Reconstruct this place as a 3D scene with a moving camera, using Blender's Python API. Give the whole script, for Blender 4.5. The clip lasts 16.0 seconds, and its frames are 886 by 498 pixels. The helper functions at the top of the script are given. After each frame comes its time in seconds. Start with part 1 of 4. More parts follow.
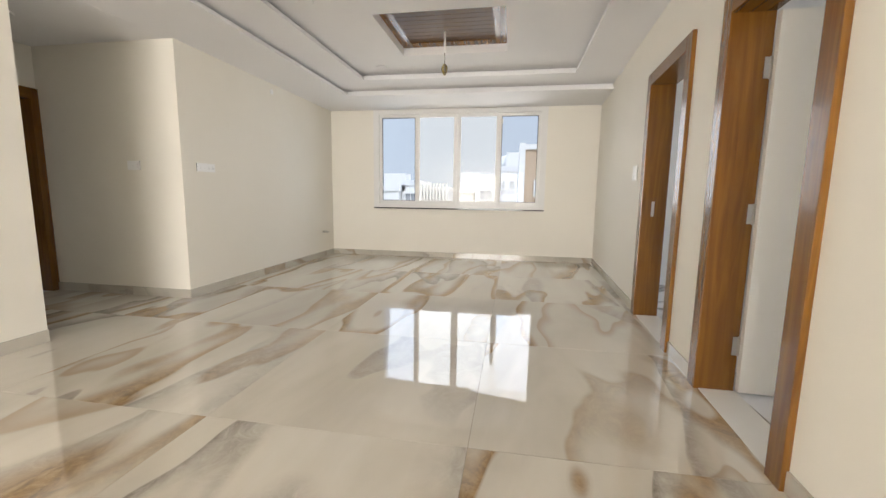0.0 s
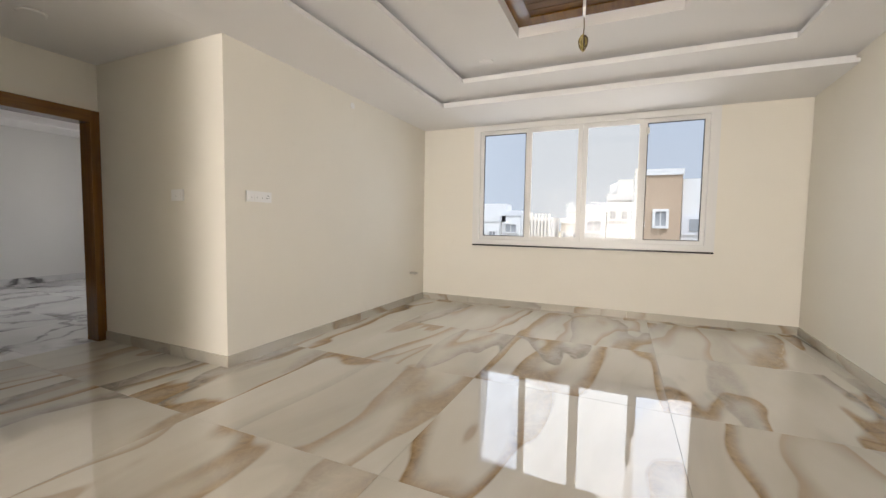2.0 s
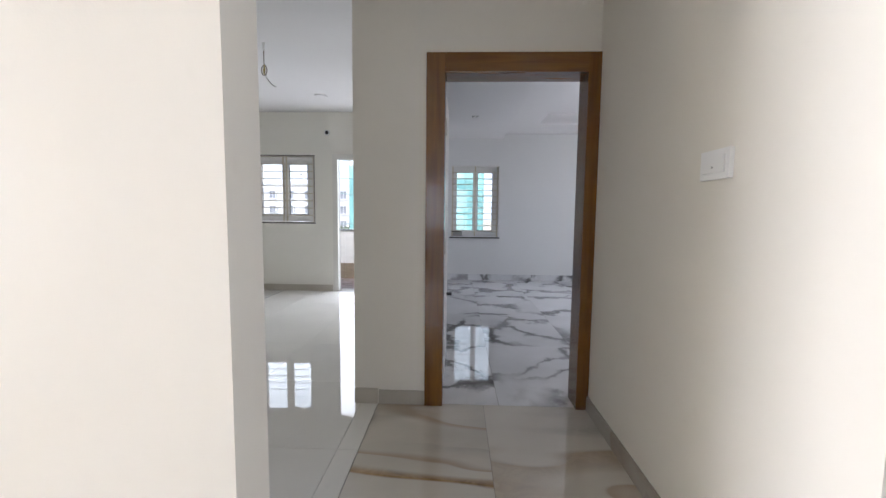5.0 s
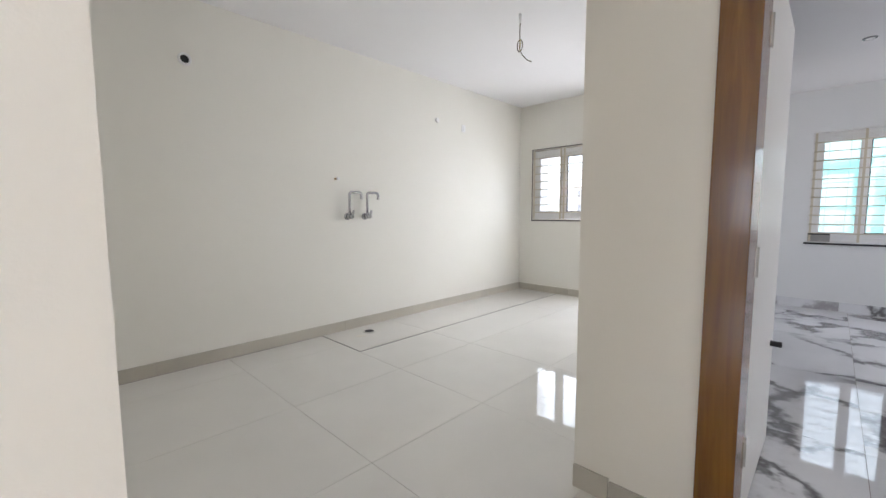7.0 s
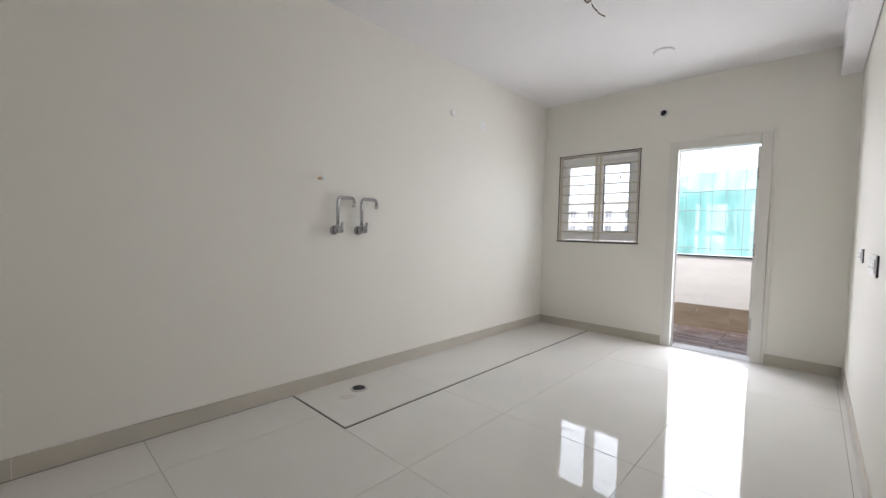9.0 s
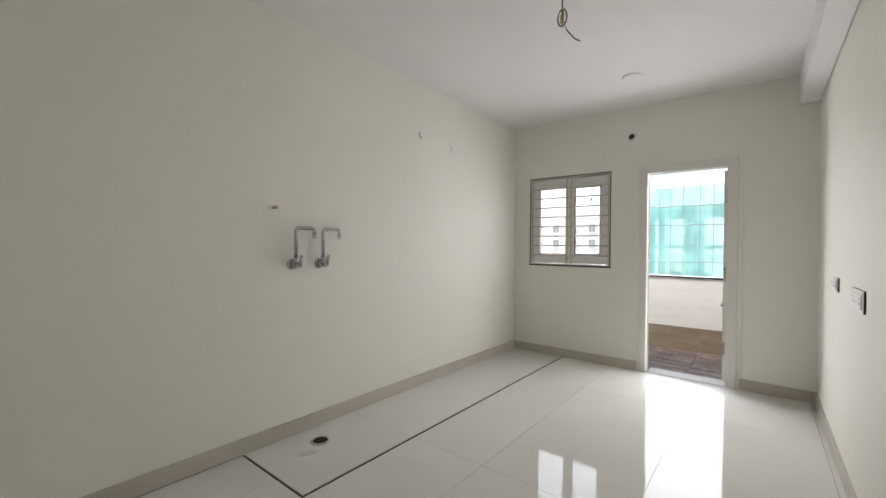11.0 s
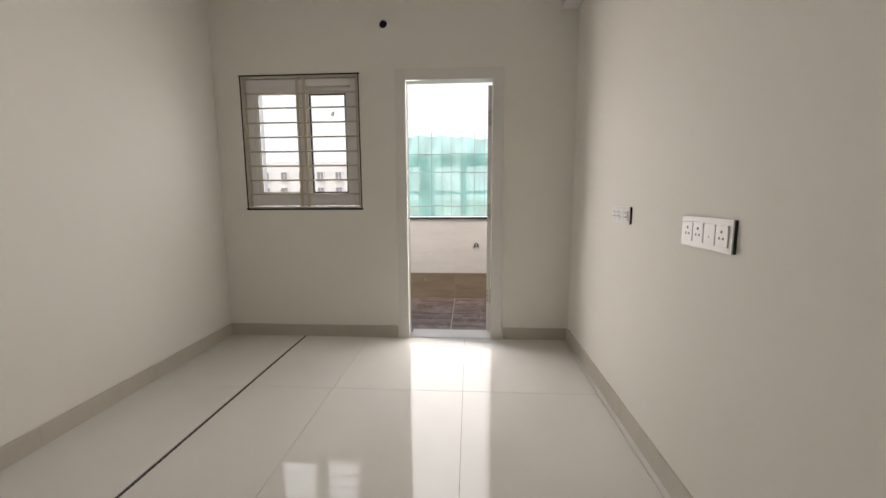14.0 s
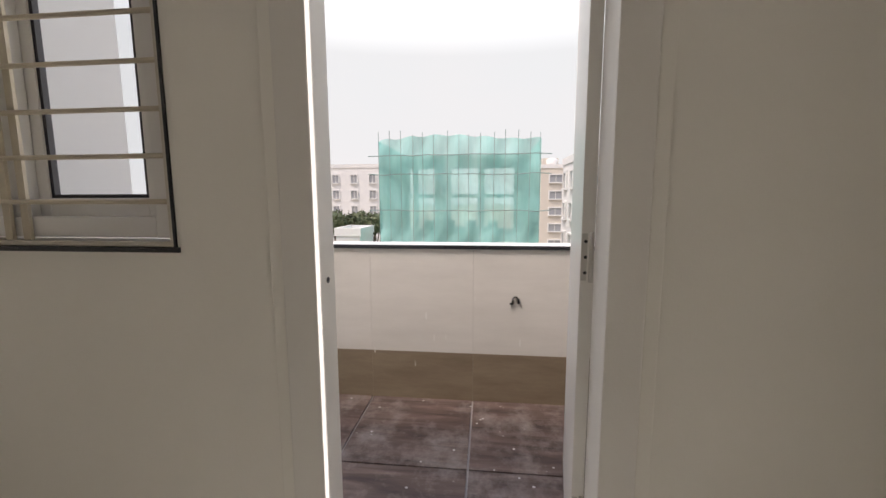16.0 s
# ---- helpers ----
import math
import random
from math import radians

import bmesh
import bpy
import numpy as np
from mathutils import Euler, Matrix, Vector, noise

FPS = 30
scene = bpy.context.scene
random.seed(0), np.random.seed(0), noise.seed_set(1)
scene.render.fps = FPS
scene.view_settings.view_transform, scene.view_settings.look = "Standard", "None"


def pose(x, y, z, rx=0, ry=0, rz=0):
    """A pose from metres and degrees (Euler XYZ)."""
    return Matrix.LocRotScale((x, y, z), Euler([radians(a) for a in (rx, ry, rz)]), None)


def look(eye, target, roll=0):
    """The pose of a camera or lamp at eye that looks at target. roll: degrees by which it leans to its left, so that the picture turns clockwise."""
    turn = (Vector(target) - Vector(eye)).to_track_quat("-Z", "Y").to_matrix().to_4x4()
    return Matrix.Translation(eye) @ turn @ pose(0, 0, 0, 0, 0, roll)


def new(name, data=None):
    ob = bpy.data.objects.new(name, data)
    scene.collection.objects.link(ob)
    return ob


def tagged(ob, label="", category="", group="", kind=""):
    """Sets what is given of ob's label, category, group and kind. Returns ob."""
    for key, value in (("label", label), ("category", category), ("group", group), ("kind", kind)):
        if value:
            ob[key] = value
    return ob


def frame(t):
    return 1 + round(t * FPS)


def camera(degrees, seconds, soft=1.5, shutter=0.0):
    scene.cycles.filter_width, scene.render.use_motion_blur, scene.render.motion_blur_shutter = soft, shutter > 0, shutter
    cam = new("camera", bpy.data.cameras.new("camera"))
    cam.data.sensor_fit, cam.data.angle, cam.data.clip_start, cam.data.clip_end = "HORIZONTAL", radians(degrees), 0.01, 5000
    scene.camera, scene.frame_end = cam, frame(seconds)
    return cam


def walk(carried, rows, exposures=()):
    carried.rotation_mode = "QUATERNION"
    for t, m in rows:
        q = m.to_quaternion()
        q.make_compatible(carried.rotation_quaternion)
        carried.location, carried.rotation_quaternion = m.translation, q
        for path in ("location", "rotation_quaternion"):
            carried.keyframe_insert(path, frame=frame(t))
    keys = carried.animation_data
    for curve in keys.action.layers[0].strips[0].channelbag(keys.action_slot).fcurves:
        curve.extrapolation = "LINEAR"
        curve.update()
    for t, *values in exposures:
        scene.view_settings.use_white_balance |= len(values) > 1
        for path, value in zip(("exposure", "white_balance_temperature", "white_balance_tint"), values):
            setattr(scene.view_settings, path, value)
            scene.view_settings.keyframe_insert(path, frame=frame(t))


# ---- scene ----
cam = camera(95.8, 16.0)
PATH = [
    (0, (-0.035, -0.307, 1.131), (-0.374, 1.646, 0.865), 0.8),
    (0.5, (-0.111, 0.082, 1.147), (-0.487, 2.032, 0.908), 2.1),
    (1, (-0.188, 0.488, 1.167), (-0.702, 2.414, 0.995), 2.1),
    (1.5, (-0.34, 0.847, 1.199), (-0.932, 2.753, 1.075), 1.4),
    (2, (-0.534, 1.153, 1.189), (-1.345, 2.977, 1.064), 0.9),
    (2.5, (-0.815, 1.418, 1.191), (-2.125, 2.92, 1.028), 0.7),
    (3, (-1.181, 1.662, 1.185), (-2.857, 2.739, 1.004), 0.4),
    (3.5, (-1.522, 1.944, 1.203), (-3.382, 2.659, 1.035), 0.2),
    (3.7, (-1.668, 2.034, 1.226), (-3.57, 2.631, 1.068), 0.4),
    (5.8, (-3.151, 2.633, 1.222), (-5.064, 2.073, 1.05), 0.3),
    (6, (-3.259, 2.63, 1.181), (-5.122, 1.923, 1.013), 0.3),
    (6.5, (-3.438, 2.664, 1.191), (-5.103, 1.573, 1.011), -0.1),
    (7, (-3.542, 2.618, 1.195), (-4.969, 1.229, 1.017), -0.2),
    (7.5, (-3.674, 2.431, 1.164), (-4.919, 0.873, 1.016), 0.1),
    (8, (-3.831, 2.205, 1.18), (-5.004, 0.59, 1.061), 0.7),
    (8.5, (-4.014, 1.979, 1.184), (-5.281, 0.435, 1.079), 1.3),
    (9, (-4.145, 1.718, 1.18), (-5.609, 0.359, 1.088), 1.3),
    (9.2, (-4.178, 1.624, 1.193), (-5.72, 0.353, 1.108), 1.1),
    (11.3, (-4.304, 1.568, 1.313), (-5.865, 0.318, 1.312), 0.4),
    (11.5, (-4.274, 1.608, 1.328), (-5.788, 0.302, 1.363), 0.6),
    (12, (-4.252, 1.64, 1.369), (-5.717, 0.284, 1.494), 0.8),
    (12.5, (-4.326, 1.508, 1.311), (-5.935, 0.32, 1.272), -0.3),
    (13, (-4.648, 1.378, 1.165), (-6.431, 0.5, 0.936), -0.5),
    (13.5, (-5.111, 1.216, 1.172), (-7.023, 0.699, 0.891), -0.0),
    (14, (-5.673, 1.134, 1.186), (-7.651, 1.003, 0.921), -0.3),
    (14.5, (-6.245, 1.064, 1.188), (-8.221, 1.032, 0.877), 0.1),
    (15, (-6.833, 1.03, 1.151), (-8.809, 0.98, 0.847), -0.5),
    (15.5, (-7.39, 1.043, 1.161), (-9.37, 0.901, 0.919), -0.7),
    (16, (-7.974, 1.043, 1.207), (-9.947, 0.827, 0.959), -0.2),
]
EXPOSURES = [(0.0, 1.42, 6600, 11), (1.5, 1.45, 6600, 11), (2.5, 1.3, 6950, 14), (3.0, 1.4, 6150, 13), (3.6, 1.6, 5600, 12), (5.8, 2.15, 5950, 16), (7.0, 2.5, 6000, 15), (8.0, 2.35, 6050, 15),
             (9.0, 2.05, 6100, 16), (11.5, 1.8, 6400, 13), (12.5, 1.9, 6450, 13), (13.5, 1.55, 6900, 17), (14.5, 1.3, 6900, 17), (16.0, 1.0, 7000, 20)]
walk(cam, [(t, look(eye, aim, roll)) for t, eye, aim, roll in PATH], EXPOSURES)
SKY_STRENGTH = 0.15
HAZE_WEST, HAZE_FAR, HAZE_RATIO, HAZE_STRENGTH = (0.87, 0.965, 1.0), (0.84, 0.91, 1.0), 0.7, 0.46
KITCHEN_W, KDOOR_W, WINDOW_W, REAR_W, BEDROOM_W, SIDE_W = 1.6, 5.6, 8.5, 205, 8, 7
REAR = -7.5

# ---- world and large lights ----
world = bpy.data.worlds.new("world")
scene.world = world
world.use_nodes = True
wn = world.node_tree
sky = wn.nodes.new("ShaderNodeTexSky")
sky.sky_type = "NISHITA"
sky.sun_disc = False
sky.sun_elevation = radians(60)
sky.sun_rotation = radians(141)
sky.air_density = 1.2
sky.dust_density = 1.5
sky.ozone_density = 1.0
wn.nodes["Background"].inputs[1].default_value = SKY_STRENGTH
wn.links.new(sky.outputs[0], wn.nodes["Background"].inputs[0])


def sun_lamp():
    d = bpy.data.lights.new("sun", "SUN")
    d.energy, d.angle, d.color = 1.4, radians(12), (1.0, 0.95, 0.88)
    ob = new("sun", d)
    ob.matrix_world = look((16, -20, 45), (0, 0, 0))


def opening_lamp(name, eye, target, w, h, watts, colour=(0.93, 0.97, 1.0), spread=180):
    """An area lamp that stands in for sky light at an opening, seen or assumed."""
    d = bpy.data.lights.new(name, "AREA")
    d.shape, d.size, d.size_y, d.energy, d.color = "RECTANGLE", w, h, watts, colour
    d.spread = radians(spread)
    new(name, d).matrix_world = look(eye, target)


sun_lamp()
opening_lamp("sky_light_kitchen_window", (-9.10, -0.207, 1.6), (-5, -0.207, 1.5), 0.92, 1.0, KITCHEN_W, (0.96, 0.98, 1.0), 110)
opening_lamp("sky_light_kitchen_door", (-8.86, 0.975, 1.07), (-4.6, 0.3, 1.07), 0.68, 2.03, KDOOR_W, (1.0, 0.99, 0.97), 170)
opening_lamp("sky_light_living_window", (-1.05, 7.0, 1.76), (-1.9, 2.0, 1.2), 2.8, 1.6, WINDOW_W, (0.93, 0.96, 1.0), 140)
# fill lamp added behind the camera; the opening it stands in is assumed
opening_lamp("sky_light_rear", (-1.3, REAR - 0.05, 1.3), (-1.3, 3.0, 1.3), 3.4, 2.2, REAR_W, (1.0, 0.975, 0.94))
# added to brighten the bedroom, in a north opening that is made up
opening_lamp("sky_light_bedroom", (-8.0, 6.18, 1.5), (-8.0, 3.0, 1.3), 1.7, 1.3, BEDROOM_W, (1.0, 0.98, 0.95))
# two fill lamps added in the side rooms, at assumed windows out of view
opening_lamp("sky_light_side_room", (4.55, 1.6, 1.5), (1.6, 1.6, 1.2), 1.4, 1.3, SIDE_W)
opening_lamp("sky_light_side_room_far", (4.55, 4.0, 1.5), (1.6, 4.0, 1.2), 1.4, 1.3, SIDE_W)


# ---- materials ----
def material(name, colour=(0.8, 0.8, 0.8), rough=0.5, metal=0.0, spec=0.5):
    m = bpy.data.materials.new(name)
    m.use_nodes = True
    b = m.node_tree.nodes["Principled BSDF"]
    b.inputs["Base Color"].default_value = (*colour, 1)
    b.inputs["Roughness"].default_value = rough
    b.inputs["Metallic"].default_value = metal
    b.inputs["Specular IOR Level"].default_value = spec
    return m, m.node_tree, b


def node(nt, kind, **values):
    n = nt.nodes.new(kind)
    for k, v in values.items():
        n.inputs[k.replace("_", " ")].default_value = v
    return n


def ramp(nt, source, stops, mode="LINEAR"):
    r = nt.nodes.new("ShaderNodeValToRGB")
    r.color_ramp.interpolation = mode
    e = r.color_ramp.elements
    while len(e) < len(stops):
        e.new(0.5)
    for el, (p, c) in zip(e, stops):
        el.position = p
        el.color = (*c, 1) if not isinstance(c, (int, float)) else (c, c, c, 1)
    nt.links.new(source, r.inputs[0])
    return r.outputs[0]


def mix(nt, fac, a, b, blend="MIX"):
    n = nt.nodes.new("ShaderNodeMix")
    n.data_type, n.blend_type = "RGBA", blend
    for socket, v in ((n.inputs[0], fac), (n.inputs[6], a), (n.inputs[7], b)):
        if isinstance(v, bpy.types.NodeSocket):
            nt.links.new(v, socket)
        elif isinstance(v, (int, float)):
            socket.default_value = v
        else:
            socket.default_value = (*v, 1)
    return n.outputs[2]


def bump(nt, b, height, strength, distance=0.01):
    n = node(nt, "ShaderNodeBump", Strength=strength, Distance=distance)
    nt.links.new(height, n.inputs["Height"])
    nt.links.new(n.outputs[0], b.inputs["Normal"])


def coords(nt, scale=(1, 1, 1), rot=(0, 0, 0), shift=0.0, turn=0.0):
    """Object coordinates, moved for each piece by its own random number."""
    tc = nt.nodes.new("ShaderNodeTexCoord")
    mp = nt.nodes.new("ShaderNodeMapping")
    mp.inputs["Scale"].default_value = scale
    mp.inputs["Rotation"].default_value = rot
    src = tc.outputs["Object"]
    if turn:
        spin = nt.nodes.new("ShaderNodeMapping")
        spin.inputs["Rotation"].default_value = (0, 0, radians(turn))
        nt.links.new(src, spin.inputs[0])
        src = spin.outputs[0]
    nt.links.new(src, mp.inputs[0])
    if not shift:
        return mp.outputs[0]
    oi = nt.nodes.new("ShaderNodeObjectInfo")
    mul = nt.nodes.new("ShaderNodeVectorMath")
    mul.operation = "SCALE"
    mul.inputs[0].default_value = (shift, shift * 0.7, shift * 1.3)
    nt.links.new(oi.outputs["Random"], mul.inputs["Scale"])
    add = nt.nodes.new("ShaderNodeVectorMath")
    nt.links.new(mp.outputs[0], add.inputs[0])
    nt.links.new(mul.outputs[0], add.inputs[1])
    return add.outputs[0]


def noise_tex(nt, vec, scale, detail=3.0, rough=0.5, distortion=0.0):
    n = node(nt, "ShaderNodeTexNoise", Scale=scale, Detail=detail, Roughness=rough, Distortion=distortion)
    nt.links.new(vec, n.inputs["Vector"])
    return n.outputs["Fac"]


def wave_tex(nt, vec, scale, distortion, detail, dscale, profile="SIN"):
    n = node(nt, "ShaderNodeTexWave", Scale=scale, Distortion=distortion, Detail=detail)
    n.inputs["Detail Scale"].default_value = dscale
    n.bands_direction = "X"
    n.wave_profile = profile
    nt.links.new(vec, n.inputs["Vector"])
    return n.outputs["Fac"]


def paint(name, colour, dirt, rough=0.6):
    m, nt, b = material(name, colour, rough, spec=0.3)
    v = coords(nt)
    big = noise_tex(nt, v, 0.9, 4, 0.6)
    col = mix(nt, ramp(nt, big, [(0.35, 0.0), (0.8, 0.45)]), colour, dirt)
    spots = noise_tex(nt, v, 7.0, 2, 0.5)
    col = mix(nt, ramp(nt, spots, [(0.7, 0.0), (0.78, 0.25)]), col, dirt)
    nt.links.new(col, b.inputs["Base Color"])
    fine = noise_tex(nt, v, 160, 2)
    wide = noise_tex(nt, v, 3.0, 2)
    bump(nt, b, mix(nt, 0.5, fine, wide), 0.12, 0.004)
    return m


def multiply(nt, a, b):
    n = nt.nodes.new("ShaderNodeMath")
    n.operation = "MULTIPLY"
    nt.links.new(a, n.inputs[0])
    nt.links.new(b, n.inputs[1])
    return n.outputs[0]


ONYX_TURN = 4    # degrees by which the veins run off the length of the room


def onyx(name, rough=0.025, ior=2.0, grey=0.0):
    """Polished onyx-look porcelain: cream ground, long ochre bands with one hard edge, soft grey drifts."""
    m, nt, b = material(name, (0.6, 0.55, 0.45), rough)
    v = coords(nt, scale=(1.0, 0.3, 1.0), turn=ONYX_TURN, shift=37.0)
    cloud = noise_tex(nt, v, 1.3, 5, 0.55, 0.4)
    base = ramp(nt, cloud, [(0.3, (0.50, 0.46, 0.385)), (0.5, (0.63, 0.59, 0.51)), (0.72, (0.71, 0.68, 0.61))])
    grain = noise_tex(nt, coords(nt, scale=(1.0, 0.7, 1.0), turn=ONYX_TURN, shift=37.0), 9, 9, 0.75, 1.5)
    line = noise_tex(nt, v, 0.85, 3.0, 0.48, 0.3)
    band = ramp(nt, line, [(0.0, 0.0), (0.494, 0.0), (0.504, 1.0), (0.522, 0.75), (0.552, 0.0), (1.0, 0.0)])
    patch = ramp(nt, noise_tex(nt, v, 0.55, 1), [(0.36, 0.45), (0.5, 1.0)])
    ochre = ramp(nt, grain, [(0.3, (0.13, 0.075, 0.035)), (0.47, (0.29, 0.175, 0.07)), (0.68, (0.46, 0.32, 0.16))])
    col = mix(nt, multiply(nt, band, patch), base, ochre)
    thin = ramp(nt, line, [(0.0, 0.0), (0.597, 0.0), (0.602, 0.6), (0.63, 0.0), (1.0, 0.0)])
    col = mix(nt, thin, col, (0.33, 0.21, 0.1))
    v2 = coords(nt, scale=(1.0, 0.28, 1.0), turn=ONYX_TURN - 6, shift=61.0)
    line2 = noise_tex(nt, v2, 0.85, 3.5, 0.5, 0.35)
    drift = ramp(nt, line2, [(0.0, 0.0), (0.425, 0.0), (0.474, 0.85), (0.483, 0.95), (0.488, 0.0), (1.0, 0.0)])
    greys = ramp(nt, grain, [(0.32, (0.14, 0.12, 0.1)), (0.5, (0.29, 0.26, 0.225)), (0.68, (0.46, 0.43, 0.38))])
    patch2 = ramp(nt, noise_tex(nt, v2, 0.6, 1), [(0.42, 0.0), (0.56, 1.0)])
    col = mix(nt, multiply(nt, drift, patch2), col, greys)
    if grey:
        col = mix(nt, grey, col, (0.36, 0.335, 0.29))
    nt.links.new(col, b.inputs["Base Color"])
    b.inputs["IOR"].default_value = ior
    return m


def marble(name, rough=0.04, dark=1.0):
    """White marble-look tile with branching grey veins."""
    m, nt, b = material(name, (0.75, 0.76, 0.78), rough)
    v = coords(nt, rot=(0, 0, radians(25)), shift=23.0)
    wob = node(nt, "ShaderNodeTexNoise", Scale=1.6, Detail=5.0, Roughness=0.6)
    nt.links.new(v, wob.inputs["Vector"])
    add = nt.nodes.new("ShaderNodeVectorMath")
    add.operation = "MULTIPLY_ADD"
    nt.links.new(wob.outputs["Color"], add.inputs[0])
    add.inputs[1].default_value = (0.7, 0.7, 0.7)
    nt.links.new(v, add.inputs[2])
    vor = node(nt, "ShaderNodeTexVoronoi", Scale=1.25)
    vor.feature = "DISTANCE_TO_EDGE"
    nt.links.new(add.outputs[0], vor.inputs["Vector"])
    width = ramp(nt, noise_tex(nt, v, 1.9, 5, 0.65), [(0.36, 1.0), (0.62, 0.22)])
    crack = ramp(nt, multiply(nt, vor.outputs["Distance"], width), [(0.0, 1.0), (0.012, 0.85), (0.034, 0.12), (0.06, 0.0)])
    part_mask = ramp(nt, noise_tex(nt, v, 1.1, 3), [(0.38, 0.0), (0.5, 1.0)])
    mm = nt.nodes.new("ShaderNodeMath")
    mm.operation = "MULTIPLY"
    nt.links.new(crack, mm.inputs[0])
    nt.links.new(part_mask, mm.inputs[1])
    cloud = ramp(nt, noise_tex(nt, v, 1.5, 4), [(0.3, (0.66, 0.665, 0.675)), (0.6, (0.79, 0.79, 0.8))])
    b.inputs["IOR"].default_value = 1.7
    col = mix(nt, mm.outputs[0], cloud, (0.13 / dark, 0.125 / dark, 0.13 / dark))
    nt.links.new(col, b.inputs["Base Color"])
    return m


def plain_tile(name, colour, rough, vary=0.06):
    m, nt, b = material(name, colour, rough)
    v = coords(nt, shift=11.0)
    low = tuple(c * (1 - vary) for c in colour)
    col = mix(nt, ramp(nt, noise_tex(nt, v, 2.0, 4), [(0.3, 0.0), (0.7, 1.0)]), low, colour)
    dust = ramp(nt, noise_tex(nt, v, 14, 6, 0.7), [(0.62, 0.0), (0.75, 0.5)])
    col = mix(nt, dust, col, tuple(c * 0.9 for c in colour))
    nt.links.new(col, b.inputs["Base Color"])
    b.inputs["IOR"].default_value = 1.42 if rough < 0.1 else 1.45
    smear = ramp(nt, noise_tex(nt, v, 4, 4), [(0.4, rough), (0.75, rough + 0.02)])
    nt.links.new(smear, b.inputs["Roughness"])
    return m


def wood(name, axis, dark, light, rough=0.25, coat=0.25):
    m, nt, b = material(name, light, rough)
    scale = [14, 14, 14]
    scale[axis] = 0.9
    v = coords(nt, scale=scale, shift=5.0)
    g = noise_tex(nt, v, 1.2, 6, 0.62, 1.2)
    col = ramp(nt, g, [(0.28, dark), (0.52, tuple((a + c) / 2 for a, c in zip(dark, light))), (0.74, light)])
    v2 = coords(nt)
    col = mix(nt, ramp(nt, noise_tex(nt, v2, 1.3, 3), [(0.3, 0.0), (0.7, 0.35)]), col, dark)
    nt.links.new(col, b.inputs["Base Color"])
    b.inputs["Coat Weight"].default_value = coat
    b.inputs["Coat Roughness"].default_value = 0.08
    bump(nt, b, g, 0.08, 0.002)
    return m


def wood_tile(name):
    m, nt, b = material(name, (0.12, 0.08, 0.065), 0.35)
    v = coords(nt, scale=(9, 0.8, 9), shift=9.0)
    g = noise_tex(nt, v, 1.5, 6, 0.65, 0.8)
    col = ramp(nt, g, [(0.3, (0.06, 0.042, 0.036)), (0.5, (0.14, 0.095, 0.08)), (0.72, (0.26, 0.19, 0.16))])
    v2 = coords(nt, shift=3.0)
    dust = ramp(nt, noise_tex(nt, v2, 5, 6, 0.7), [(0.48, 0.0), (0.7, 0.6)])
    col = mix(nt, dust, col, (0.46, 0.41, 0.37))
    vor = node(nt, "ShaderNodeTexVoronoi", Scale=14.0)
    nt.links.new(v2, vor.inputs["Vector"])
    drops = ramp(nt, vor.outputs["Distance"], [(0.0, 1.0), (0.07, 1.0), (0.11, 0.0)])
    dm = mix(nt, 1.0, drops, ramp(nt, noise_tex(nt, v2, 2.5, 2), [(0.45, 0.0), (0.52, 0.9)]), "MULTIPLY")
    col = mix(nt, dm, col, (0.78, 0.76, 0.72))
    nt.links.new(col, b.inputs["Base Color"])
    nt.links.new(ramp(nt, g, [(0.3, 0.5), (0.7, 0.3)]), b.inputs["Roughness"])
    return m


def streaky(name, base, dark, drops):
    """Matt wall tile with horizontal smears and splashes of paint."""
    m, nt, b = material(name, base, 0.45)
    v = coords(nt, scale=(3, 1.2, 6), shift=3.0)
    col = mix(nt, ramp(nt, noise_tex(nt, v, 1.6, 6, 0.65), [(0.3, 0.0), (0.72, 1.0)]), base, dark)
    v2 = coords(nt, scale=(30, 30, 7))
    vor = node(nt, "ShaderNodeTexVoronoi", Scale=0.7)
    nt.links.new(v2, vor.inputs["Vector"])
    d = ramp(nt, vor.outputs["Distance"], [(0.0, 1.0), (0.11, 1.0), (0.14, 0.0)])
    mask = ramp(nt, noise_tex(nt, coords(nt), 3.5, 2), [(0.55, 0.0), (0.6, 0.8)])
    col = mix(nt, mix(nt, 1.0, d, mask, "MULTIPLY"), col, drops)
    nt.links.new(col, b.inputs["Base Color"])
    return m


def glass_pane(name, tint=(1, 1, 1)):
    m = bpy.data.materials.new(name)
    m.use_nodes = True
    nt = m.node_tree
    nt.nodes.clear()
    out = nt.nodes.new("ShaderNodeOutputMaterial")
    tr = nt.nodes.new("ShaderNodeBsdfTransparent")
    tr.inputs[0].default_value = (*tint, 1)
    gl = nt.nodes.new("ShaderNodeBsdfGlossy")
    gl.inputs["Roughness"].default_value = 0.0
    lw = nt.nodes.new("ShaderNodeLayerWeight")
    pw = nt.nodes.new("ShaderNodeMath")
    pw.operation = "POWER"
    pw.inputs[1].default_value = 5.0
    nt.links.new(lw.outputs["Facing"], pw.inputs[0])
    fr = nt.nodes.new("ShaderNodeMath")
    fr.operation = "MULTIPLY_ADD"
    fr.inputs[1].default_value = 0.6
    fr.inputs[2].default_value = 0.012
    nt.links.new(pw.outputs[0], fr.inputs[0])
    mx = nt.nodes.new("ShaderNodeMixShader")
    nt.links.new(fr.outputs[0], mx.inputs[0])
    nt.links.new(tr.outputs[0], mx.inputs[1])
    nt.links.new(gl.outputs[0], mx.inputs[2])
    nt.links.new(mx.outputs[0], out.inputs[0])
    return m


